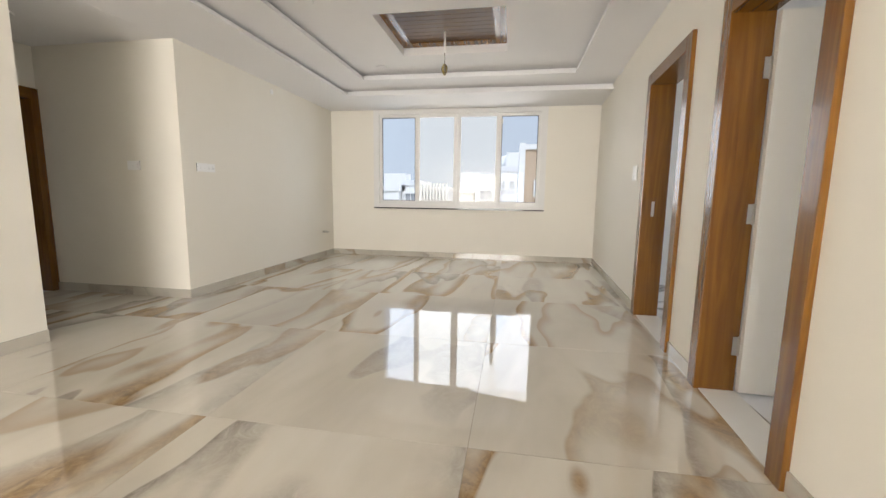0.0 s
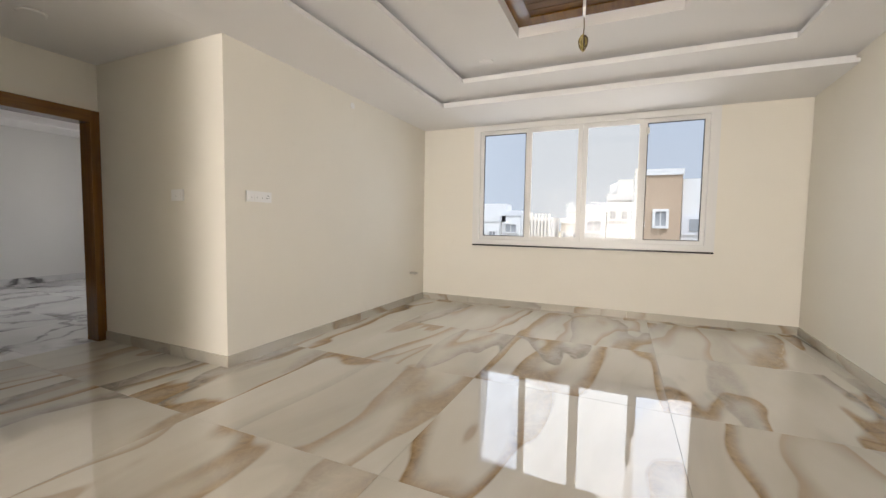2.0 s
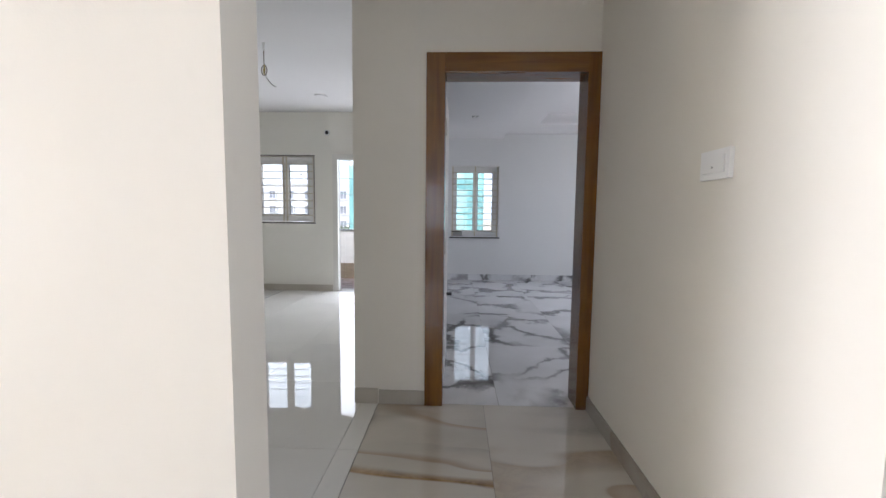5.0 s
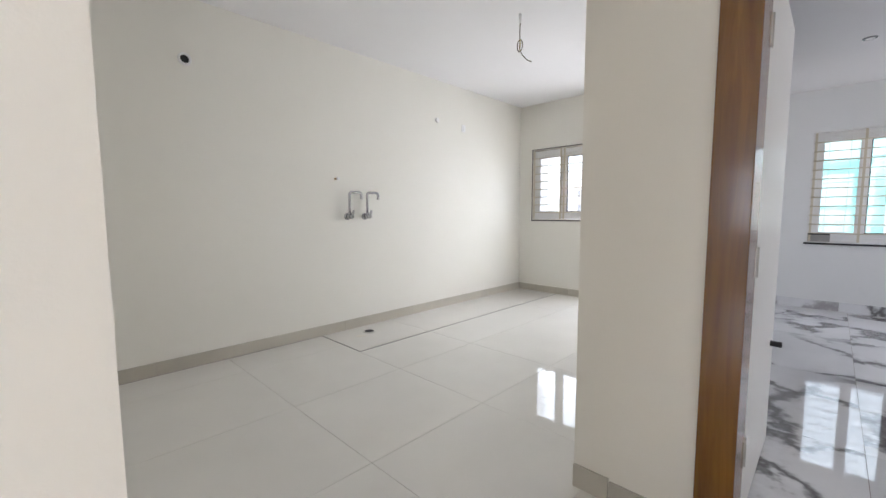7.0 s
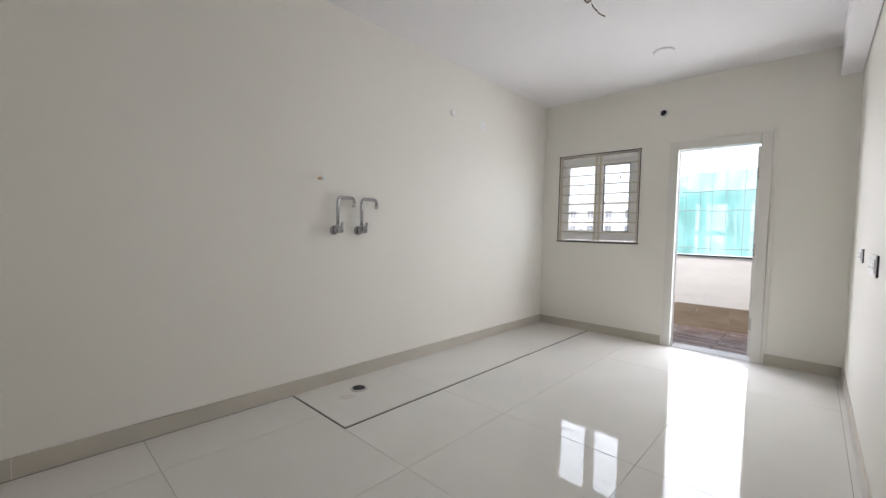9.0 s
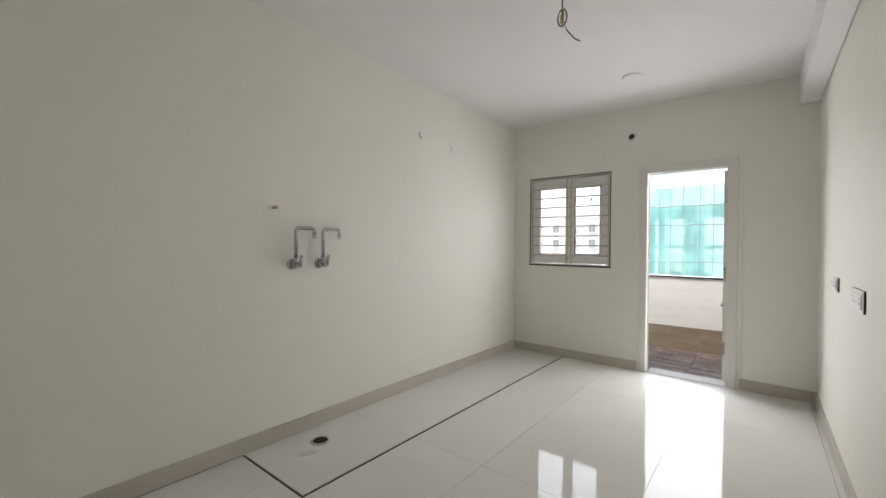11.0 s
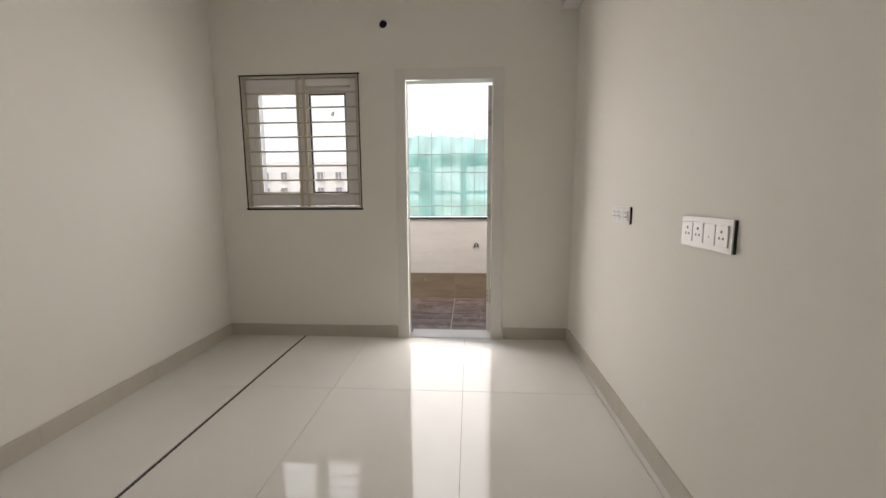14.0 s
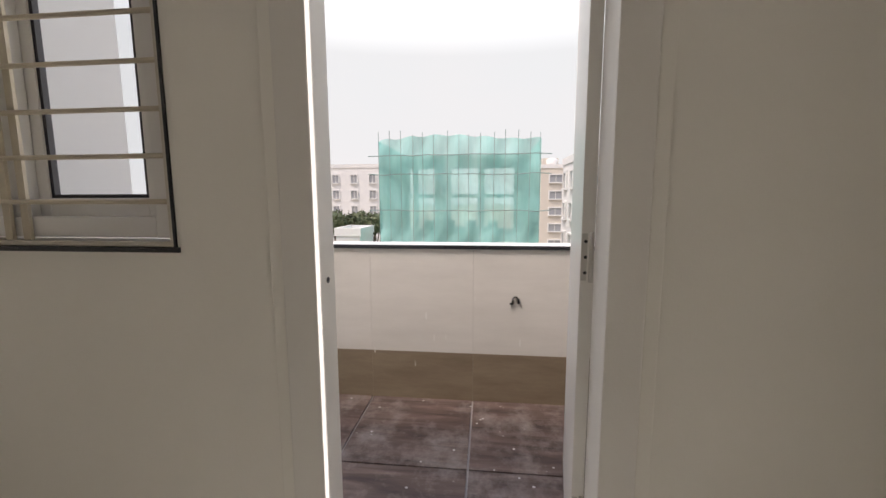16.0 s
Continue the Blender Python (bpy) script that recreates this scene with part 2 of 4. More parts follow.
def net_cloth(name):
    """Green scaffold netting: woven, partly see-through, with folds and faded patches."""
    m, nt, b = material(name, (0.1, 0.5, 0.4), 0.8)
    v = coords(nt, scale=(0.25, 0.9, 0.12))
    n = noise_tex(nt, v, 1.0, 5, 0.6)
    col = ramp(nt, n, [(0.3, (0.24, 0.58, 0.53)), (0.55, (0.33, 0.67, 0.62)), (0.75, (0.46, 0.75, 0.70))])
    nt.links.new(col, b.inputs["Base Color"])
    v2 = coords(nt, scale=(1, 0.5, 0.08))
    a = ramp(nt, noise_tex(nt, v2, 1.4, 4), [(0.3, 0.82), (0.7, 0.62)])
    nt.links.new(a, b.inputs["Alpha"])
    return m


def leafy(name):
    m, nt, b = material(name, (0.06, 0.11, 0.03), 0.6)
    v = coords(nt)
    col = ramp(nt, noise_tex(nt, v, 2.0, 4), [(0.3, (0.06, 0.085, 0.035)), (0.6, (0.12, 0.14, 0.065)), (0.8, (0.17, 0.18, 0.1))])
    nt.links.new(col, b.inputs["Base Color"])
    return m


WALL = paint("cream_wall_paint", (0.83, 0.795, 0.715), (0.77, 0.73, 0.645))
WALL_WHITE = paint("kitchen_wall_paint", (0.86, 0.84, 0.77), (0.81, 0.785, 0.705))
WALL_GREY = paint("bedroom_wall_paint", (0.78, 0.78, 0.77), (0.72, 0.72, 0.71))
CEIL = paint("ceiling_paint", (0.86, 0.85, 0.85), (0.81, 0.795, 0.795), 0.8)
ONYX = onyx("onyx_floor_tile")
ONYX_SKIRT = onyx("onyx_skirting", 0.07, 1.6, 0.45)
MARBLE = marble("white_marble_tile")
MARBLE_DARK = marble("dark_marble_skirting", 0.1, 0.4)
KTILE = plain_tile("ivory_floor_tile", (0.78, 0.76, 0.71), 0.02)
SMEAR = plain_tile("dried_cement", (0.70, 0.66, 0.58), 0.55, 0.2)
KSKIRT = plain_tile("grey_beige_skirting", (0.58, 0.54, 0.46), 0.3, 0.12)
GROUT = material("grout", (0.22, 0.2, 0.17), 0.9)[0]
GROUT_MID = plain_tile("beige_grout", (0.27, 0.25, 0.22), 0.9)
GROUT_LIGHT = plain_tile("pale_grout", (0.55, 0.52, 0.48), 0.9)
WOOD_V = wood("teak_upright", 2, (0.12, 0.045, 0.005), (0.26, 0.112, 0.014))
WOOD_Y = wood("teak_lengthwise", 1, (0.12, 0.045, 0.005), (0.26, 0.112, 0.014))
WOOD_X = wood("teak_crosswise", 0, (0.085, 0.034, 0.004), (0.19, 0.085, 0.012), 0.3, 0.0)
WOOD_X.node_tree.nodes["Principled BSDF"].inputs["Specular IOR Level"].default_value = 0.08
DOOR_WHITE = paint("door_paint", (0.79, 0.77, 0.72), (0.74, 0.72, 0.66), 0.35)
UPVC = plain_tile("white_upvc", (0.80, 0.79, 0.77), 0.3, 0.03)
GASKET = material("black_gasket", (0.03, 0.03, 0.035), 0.6)[0]
GRANITE = plain_tile("black_granite", (0.028, 0.028, 0.032), 0.05, 0.3)
STEEL = material("brushed_steel", (0.56, 0.54, 0.5), 0.32, 1.0)[0]
CHROME = material("chrome", (0.42, 0.42, 0.43), 0.18, 1.0)[0]
BRASS = material("brass", (0.6, 0.43, 0.2), 0.35, 1.0)[0]
PLASTIC = material("white_plastic", (0.88, 0.875, 0.86), 0.28)[0]
PLASTIC_DARK = material("dark_socket_holes", (0.02, 0.02, 0.02), 0.6)[0]
GRILLE = paint("cream_grille_paint", (0.62, 0.56, 0.44), (0.5, 0.43, 0.32), 0.4)
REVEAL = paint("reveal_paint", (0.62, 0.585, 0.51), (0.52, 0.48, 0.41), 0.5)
WIRE = material("wire_sheath", (0.12, 0.085, 0.04), 0.5)[0]
WIRE_YELLOW = material("yellow_wire", (0.45, 0.36, 0.12), 0.45)[0]
BTILE = wood_tile("dark_wood_look_tile")
BAND = streaky("brown_band_tile", (0.31, 0.245, 0.17), (0.2, 0.15, 0.1), (0.75, 0.71, 0.63))
PARAPET = streaky("cream_parapet_tile", (0.72, 0.69, 0.64), (0.64, 0.61, 0.56), (0.78, 0.76, 0.72))
GLASS = glass_pane("clear_glass", (0.97, 0.98, 0.98))
GLASS_BLUE = glass_pane("screen_glass", (0.86, 0.91, 0.97))
NET = net_cloth("green_scaffold_net")
CONCRETE = paint("bare_concrete", (0.36, 0.35, 0.33), (0.26, 0.25, 0.24), 0.85)
FACADE_WHITE = paint("white_facade", (0.72, 0.71, 0.69), (0.62, 0.61, 0.6), 0.8)
FACADE_BEIGE = paint("beige_facade", (0.46, 0.34, 0.24), (0.41, 0.31, 0.22), 0.8)
FACADE_CREAM = paint("cream_facade", (0.6, 0.55, 0.48), (0.53, 0.49, 0.42), 0.8)
FACADE_GREY = paint("grey_facade", (0.66, 0.66, 0.67), (0.6, 0.6, 0.61), 0.8)
PANE_DARK = material("dark_far_window", (0.3, 0.31, 0.32), 0.3)[0]
BAMBOO = material("scaffold_pole", (0.22, 0.31, 0.29), 0.8)[0]
EARTH = paint("dusty_ground", (0.32, 0.28, 0.22), (0.24, 0.22, 0.17), 0.95)
LEAF = leafy("leaves")
BARK = paint("bark", (0.12, 0.09, 0.06), (0.08, 0.06, 0.04), 0.9)
SKYLINE = paint("hazy_hills", (0.55, 0.6, 0.64), (0.5, 0.55, 0.6), 1.0)


def node_value(nt, v):
    n = nt.nodes.new("ShaderNodeValue")
    n.outputs[0].default_value = v
    return n.outputs[0]


def haze_glow(name):
    """Glowing hazy sky: whiter and brighter to the west, to light the kitchen, and higher up; pale blue elsewhere."""
    m = bpy.data.materials.new(name)
    m.use_nodes = True
    nt = m.node_tree
    nt.nodes.clear()
    out = nt.nodes.new("ShaderNodeOutputMaterial")
    em = nt.nodes.new("ShaderNodeEmission")
    tc = nt.nodes.new("ShaderNodeTexCoord")
    sep = nt.nodes.new("ShaderNodeSeparateXYZ")
    nt.links.new(tc.outputs["Generated"], sep.inputs[0])
    side = ramp(nt, sep.outputs[0], [(0.06, HAZE_WEST), (0.4, HAZE_FAR)])
    clouds = noise_tex(nt, tc.outputs["Generated"], 5.0, 5, 0.55)
    lit = mix(nt, ramp(nt, clouds, [(0.4, 0.0), (0.7, 0.18)]), side, (1.0, 1.0, 1.0))
    low = ramp(nt, sep.outputs[2], [(0.0, 0.35), (0.35, 0.0)])
    nt.links.new(mix(nt, low, lit, (0.92, 0.95, 0.97)), em.inputs[0])
    st = multiply(nt, ramp(nt, sep.outputs[0], [(0.06, 1.0), (0.4, HAZE_RATIO)]), multiply(nt, ramp(nt, sep.outputs[2], [(0.45, 0.3), (1.0, 1.0)]), node_value(nt, 1 / 0.3)))
    mul = nt.nodes.new("ShaderNodeMath")
    mul.operation = "MULTIPLY"
    mul.inputs[1].default_value = HAZE_STRENGTH
    nt.links.new(st, mul.inputs[0])
    nt.links.new(mul.outputs[0], em.inputs[1])
    nt.links.new(em.outputs[0], out.inputs[0])
    return m


HAZE = haze_glow("hazy_sky")


# ---- mesh helpers ----
def box(bm, x0, x1, y0, y1, z0, z1, bevel=0.0):
    vs = [bm.verts.new(p) for p in ((x0, y0, z0), (x1, y0, z0), (x1, y1, z0), (x0, y1, z0), (x0, y0, z1), (x1, y0, z1), (x1, y1, z1), (x0, y1, z1))]
    fs = [bm.faces.new([vs[i] for i in f]) for f in ((3, 2, 1, 0), (4, 5, 6, 7), (0, 1, 5, 4), (1, 2, 6, 5), (2, 3, 7, 6), (3, 0, 4, 7))]
    if bevel:
        edges = list({e for f in fs for e in f.edges})
        bmesh.ops.bevel(bm, geom=edges, offset=bevel, segments=2, affect="EDGES", profile=0.7)
    return vs


def tube(bm, points, radius, sides=8, caps=True):
    """A round bar along a line of points."""
    pts = [Vector(p) for p in points]
    straight = (pts[1] - pts[0]).normalized()
    rings = []
    for i, p in enumerate(pts):
        d = (pts[min(i + 1, len(pts) - 1)] - pts[max(i - 1, 0)]).normalized() if caps else straight
        ref = Vector((0, 0, 1)) if abs(d.z) < 0.9 else Vector((1, 0, 0))
        a = d.cross(ref).normalized()
        c = d.cross(a).normalized()
        r = radius[i] if isinstance(radius, (list, tuple)) else radius
        rings.append([bm.verts.new(p + r * (math.cos(k * math.tau / sides) * a + math.sin(k * math.tau / sides) * c)) for k in range(sides)])
    for r0, r1 in zip(rings, rings[1:]):
        for k in range(sides):
            f = bm.faces.new((r0[k], r0[(k + 1) % sides], r1[(k + 1) % sides], r1[k]))
            f.smooth = sides > 6
    if caps:
        bm.faces.new(rings[0][::-1])
        bm.faces.new(rings[-1])


def finish(name, bm, mat, parent=None, smooth=False):
    bmesh.ops.recalc_face_normals(bm, faces=bm.faces[:])
    me = bpy.data.meshes.new(name)
    bm.to_mesh(me)
    bm.free()
    me.materials.append(mat)
    ob = new(name, me)
    if parent:
        ob.parent = parent
    return ob


def part(name, bm, mat, parent, label=""):
    ob = finish(name, bm, mat, parent)
    return tagged(ob, label) if label else ob


def boxes(*rows, bevel=0.0):
    bm = bmesh.new()
    for r in rows:
        box(bm, *r, bevel=bevel)
    return bm


def setting(name, bm, mat, label="", category=""):
    return tagged(finish(name, bm, mat), label, category, kind="structure")


def thing(name, label, category, group=""):
    return tagged(new(name), label, category, group)


def pierced(a0, a1, z0, z1, holes):
    """Rectangles (a0, a1, z0, z1) of a wall around its openings (a0, a1, z0, z1), sorted along the wall."""
    out, at = [], a0
    for h0, h1, b, t in sorted(holes):
        out.append((at, h0, z0, z1))
        if b > z0:
            out.append((h0, h1, z0, b))
        if t < z1:
            out.append((h0, h1, t, z1))
        at = h1
    out.append((at, a1, z0, z1))
    return [r for r in out if r[1] - r[0] > 1e-4]


TOP = 3.05


def wall_x(name, x0, x1, y0, y1, mat, holes=(), label="painted plaster wall", z1=TOP):
    return setting(name, boxes(*[(x0, x1, a, b, c, d) for a, b, c, d in pierced(y0, y1, -0.1, z1, holes)]), mat, label, "wall")


def wall_y(name, y0, y1, x0, x1, mat, holes=(), label="painted plaster wall", z1=TOP):
    return setting(name, boxes(*[(a, b, y0, y1, c, d) for a, b, c, d in pierced(x0, x1, -0.1, z1, holes)]), mat, label, "wall")


def lean(bm):
    """The east wall of the living room runs a little out of square: x is counted from its face."""
    for v in bm.verts:
        v.co.x += 0.99 + 0.05 * v.co.y
    return bm


# ---- walls ----
CEIL_Z, KITCHEN_Z, BED_Z = 2.635, 2.80, 2.66
NORTH, WEST, PASS_N, DOOR_W = 6.86, -3.41, 3.36, -5.14
LW, LW_BACK, LW_END = -3.45, -3.60, 2.04
K_S, K_N, K_W = -0.92, 1.945, -8.905
WIN = (-2.56, 0.46, 0.90, 2.625)
KWIN = (-0.695, 0.257, 1.088, 2.132)
KDOOR = (0.535, 1.412, 0.0, 2.165)
BEDDOOR = (2.318, 3.40, 0.0, 2.20)
BED_W = -10.25
BWIN = (2.385, 3.29, 0.82, 2.16)
DOOR_FAR, DOOR_NEAR = (2.77, 3.85, 0.0, 2.25), (1.33, 2.31, 0.0, 2.22)

wall_y("wall_north", NORTH, NORTH + 0.2, WEST - 0.2, 1.7, WALL, [WIN], "cream painted plaster wall with a wide window")
wall_x("wall_west", WEST - 0.15, WEST, PASS_N, NORTH, WALL, label="cream painted plaster wall")
wall_y("wall_passage", PASS_N, PASS_N + 0.15, DOOR_W, WEST - 0.15, WALL, label="cream painted plaster wall of the passage")
wall_x("wall_bedroom_door", DOOR_W - 0.16, DOOR_W, 1.863, PASS_N + 0.15, WALL, [(2.345, 3.37, -0.1, 2.172)], "cream plaster wall with a wooden door frame")
wall_x("wall_divider", LW_BACK, LW, K_S - 0.15, LW_END, WALL, label="cream painted partition wall")
wall_x("wall_divider_rear", LW - 0.135, LW, REAR, K_S - 0.15, WALL)
wall_y("wall_kitchen_south", K_S - 0.15, K_S, K_W - 0.2, LW_BACK, WALL_WHITE, label="off-white kitchen wall with plumbing points")
wall_y("wall_kitchen_north", K_N, K_N + 0.13, K_W, DOOR_W - 0.16, WALL_WHITE, label="off-white kitchen wall with sockets")
wall_x("wall_kitchen_west", K_W - 0.2, K_W, K_S, K_N + 0.13, WALL_WHITE, [KWIN, (0.57, 1.38, -0.1, 2.13)], "off-white kitchen wall with window and balcony door")
wall_x("wall_bedroom_west", BED_W - 0.2, BED_W, 2.07, 6.1, WALL_GREY, [BWIN], "white bedroom wall with a grilled window")
# unseen hole made only for the added bedroom lamp
wall_y("wall_bedroom_north", 6.1, 6.25, BED_W - 0.2, WEST - 0.15, WALL_GREY, [(-8.9, -7.1, 0.8, 2.2)])
wall_x("wall_bedroom_east", DOOR_W - 0.16, DOOR_W - 0.02, PASS_N + 0.15, 6.1, WALL_GREY)
wall_y("wall_bedroom_south", 2.07, 2.075, K_W - 1.4, DOOR_W - 0.16, WALL_GREY)
# the hole is assumed, out of view, to hold the added rear lamp
wall_y("wall_rear", REAR - 0.15, REAR, -3.6, 1.2, WALL, [(-3.1, 0.5, 0.1, 2.4)])
east = lean(boxes(*[(0.0, 0.18, a, b, c, d) for a, b, c, d in pierced(REAR - 0.2, 6.85, -0.1, TOP, [(2.80, 3.82, -0.1, 2.22), (1.36, 2.28, -0.1, 2.19)])]))
setting("wall_east", east, WALL, "cream painted plaster wall with two wooden door frames", "wall")
wall_y("wall_side_room", 2.5, 2.62, 1.33, 4.6, WALL_GREY)
wall_y("wall_side_room_north", 5.3, 5.42, 1.45, 4.6, WALL_GREY)
wall_y("wall_side_room_south", 0.5, 0.62, 1.24, 4.6, WALL_GREY)
# both holes are assumed, one for each added side room lamp
wall_x("wall_side_room_east", 4.6, 4.75, 0.5, 5.42, WALL_GREY, [(0.85, 2.35, 0.8, 2.2), (3.25, 4.75, 0.8, 2.2)])

# ---- ceilings ----
T1 = (-2.63, 1.6, 2.35, 5.82)      # edge of the lower step
T2 = (-2.18, 0.695, 2.80, 5.33)   # edge of the upper step
WP = (-1.42, -0.17, 3.55, 4.69)    # timber panel
Z1, Z2, Z3 = 2.725, 2.81, 2.90


def ring(bm, outer, inner, z0, z1):
    ox0, ox1, oy0, oy1 = outer
    ix0, ix1, iy0, iy1 = inner
    for r in ((ox0, ox1, oy0, iy0), (ox0, ox1, iy1, oy1), (ox0, ix0, iy0, iy1), (ix1, ox1, iy0, iy1)):
        if r[1] - r[0] > 1e-4 and r[3] - r[2] > 1e-4:
            box(bm, *r, z0, z1)


def grow(r, d):
    return (r[0] - d, r[1] + d, r[2] - d, r[3] + d)


bm = bmesh.new()
room = (-3.5, 1.6, REAR - 0.1, 6.95)
ring(bm, room, T1, CEIL_Z, CEIL_Z + 0.035)
ring(bm, room, (T1[0] - 0.09, 1.6, T1[2] - 0.09, T1[3] + 0.09), CEIL_Z + 0.035, 3.0)
ring(bm, (T1[0] - 0.089, 1.6, T1[2] - 0.089, T1[3] + 0.089), T2, Z1, Z1 + 0.035)
ring(bm, (T1[0] - 0.089, 1.6, T1[2] - 0.089, T1[3] + 0.089), grow(T2, 0.09), Z1 + 0.035, 3.0)
ring(bm, grow(T2, 0.089), WP, Z2, 3.0)
setting("ceiling_living", bm, CEIL, "white stepped false ceiling with cove edges", "ceiling")
setting("ceiling_passage", boxes((-5.2, -3.501, 1.941, 3.45, CEIL_Z, 2.9)), CEIL, "white plain passage ceiling", "ceiling")
setting("ceiling_kitchen", boxes((K_W - 0.1, LW_BACK + 0.1, K_S - 0.1, 1.81, KITCHEN_Z, 2.95), (K_W - 0.001, LW_BACK - 0.001, 1.81, 1.939, 2.55, 2.95)), CEIL, "white plain kitchen ceiling with a beam", "ceiling")
bm = boxes((BED_W - 0.1, DOOR_W - 0.1, 2.0, 3.34, BED_Z, BED_Z + 0.3))
ring(bm, (BED_W - 0.1, DOOR_W - 0.1, 3.34, 6.2), (BED_W + 0.75, -6.2, 3.85, 5.5), BED_Z + 0.09, BED_Z + 0.13)
ring(bm, (BED_W - 0.1, DOOR_W - 0.1, 3.34, 6.2), (BED_W + 0.65, -6.1, 3.75, 5.6), BED_Z + 0.13, BED_Z + 0.3)
box(bm, BED_W - 0.1, DOOR_W - 0.1, 3.34, 6.2, BED_Z + 0.3, BED_Z + 0.38)
setting("ceiling_bedroom", bm, CEIL, "white stepped bedroom ceiling", "ceiling")
setting("ceiling_side_room", boxes((1.25, 4.7, 0.5, 5.4, 2.7, 2.85)), CEIL, "white ceiling", "ceiling")
setting("roof_slab", boxes((-9.1, 4.8, REAR - 0.2, 7.06, TOP, 3.2), (-10.46, -9.1, 2.07, 7.06, TOP, 3.2)), CONCRETE, "concrete slab above the flat", "slab")

# timber ceiling panel with boards
panel = thing("timber_ceiling_panel", "polished brown timber board panel set into the ceiling", "ceiling panel")
fx0, fx1, fy0, fy1 = WP
part("frame", boxes((fx0, fx0 + 0.13, fy0, fy1, Z3, Z3 + 0.03), (fx1 - 0.13, fx1, fy0, fy1, Z3, Z3 + 0.03),
                    (fx0 + 0.13, fx1 - 0.13, fy0, fy0 + 0.13, Z3, Z3 + 0.03), (fx0 + 0.13, fx1 - 0.13, fy1 - 0.13, fy1, Z3, Z3 + 0.03)), WOOD_Y, panel)
n_boards = 9
step = (fy1 - fy0 - 0.26) / n_boards
for i in range(n_boards):
    y0 = fy0 + 0.13 + i * step
    part("board", boxes((fx0 + 0.13, fx1 - 0.13, y0 + 0.003, y0 + step - 0.003, Z3 + 0.008, Z3 + 0.03)), WOOD_X, panel)

# ---- floors: bed of grout; the tiles lie at the end of the file ----
floor_living = setting("floor_living", boxes((-3.52, 1.3, REAR - 0.1, 6.9, -0.1, -0.004), (-5.15, -3.52, 2.03, 3.4, -0.1, -0.004)), GROUT, "polished onyx-look porcelain tile floor", "floor")
floor_kitchen = setting("floor_kitchen", boxes((K_W - 0.02, LW_BACK + 0.06, K_S - 0.05, 2.03, -0.1, -0.004)), GROUT_MID, "polished ivory tile floor", "floor")
floor_bedroom = setting("floor_bedroom", boxes((BED_W - 0.05, -5.15, 2.0, 6.15, -0.1, -0.003)), GROUT, "white marble tile floor with grey veins", "floor")
floor_side = setting("floor_side_room", boxes((1.3, 4.65, 0.55, 5.35, -0.1, -0.003)), GROUT, "white marble tile floor with grey veins", "floor")
floor_balcony = setting("floor_balcony", boxes((-10.45, K_W - 0.02, -1.3, 2.6, -0.2, -0.024)), GROUT_LIGHT, "dusty dark wood-look tile balcony floor", "floor")


# ---- skirting ----
def skirting(name, runs, mat, height, length, parent_label, odd=None):
    """Runs of skirting pieces: (axis, fixed face, out, a0, a1)."""
    base = tagged(new(name), parent_label, "skirting", kind="structure")
    rnd = random.Random(len(runs) * 7 + int(height * 100))
    for axis, face, out, a0, a1 in runs:
        at = a0
        while at < a1 - 1e-3:
            end = min(at + length * (1 if at > a0 else rnd.uniform(0.5, 1.0)), a1)
            if a1 - end < 0.12:
                end = a1
            lo, hi = sorted((face, face + out))
            r = (at + 0.001, end - 0.001)
            bm = boxes((lo, hi, *r, 0.0, height) if axis == "x" else (*r, lo, hi, 0.0, height))
            if axis == "lean":
                bm.free()
                bm = lean(boxes((-0.012, 0.002, *r, 0.0, height)))
            ob = part("skirting_tile", bm, odd if odd and rnd.random() < 0.3 else mat, base)
            at = end
    return base


skirting("baseboard_living", [("y", NORTH, -0.012, WEST, 1.32), ("x", WEST, 0.012, PASS_N - 0.012, NORTH - 0.013), ("y", PASS_N, -0.012, DOOR_W, WEST),
                              ("x", LW, 0.012, REAR, LW_END), ("x", DOOR_W, 0.012, 2.019, 2.316),
                              ("lean", 0, 0, 3.853, 6.845), ("lean", 0, 0, 2.315, 2.767), ("lean", 0, 0, REAR, 1.327)], ONYX_SKIRT, 0.09, 1.1, "onyx-look tile skirting along the walls")
skirting("baseboard_kitchen", [("y", K_S, 0.012, K_W, LW_BACK), ("x", K_W, 0.012, K_S + 0.013, 0.538), ("x", K_W, 0.012, 1.417, K_N - 0.013), ("y", K_N, -0.012, K_W + 0.013, -5.31),
                               ("x", LW_BACK, -0.012, K_S + 0.013, LW_END), ("x", DOOR_W, 0.012, 1.863, 2.016)], KSKIRT, 0.10, 1.6, "grey-beige tile skirting of the kitchen")
skirting("baseboard_bedroom", [("x", BED_W, 0.012, 2.08, 6.1), ("y", 2.076, 0.012, BED_W, -5.3), ("y", 6.1, -0.012, BED_W, -5.3)], MARBLE, 0.11, 1.2, "marble tile skirting of the bedroom", MARBLE_DARK)


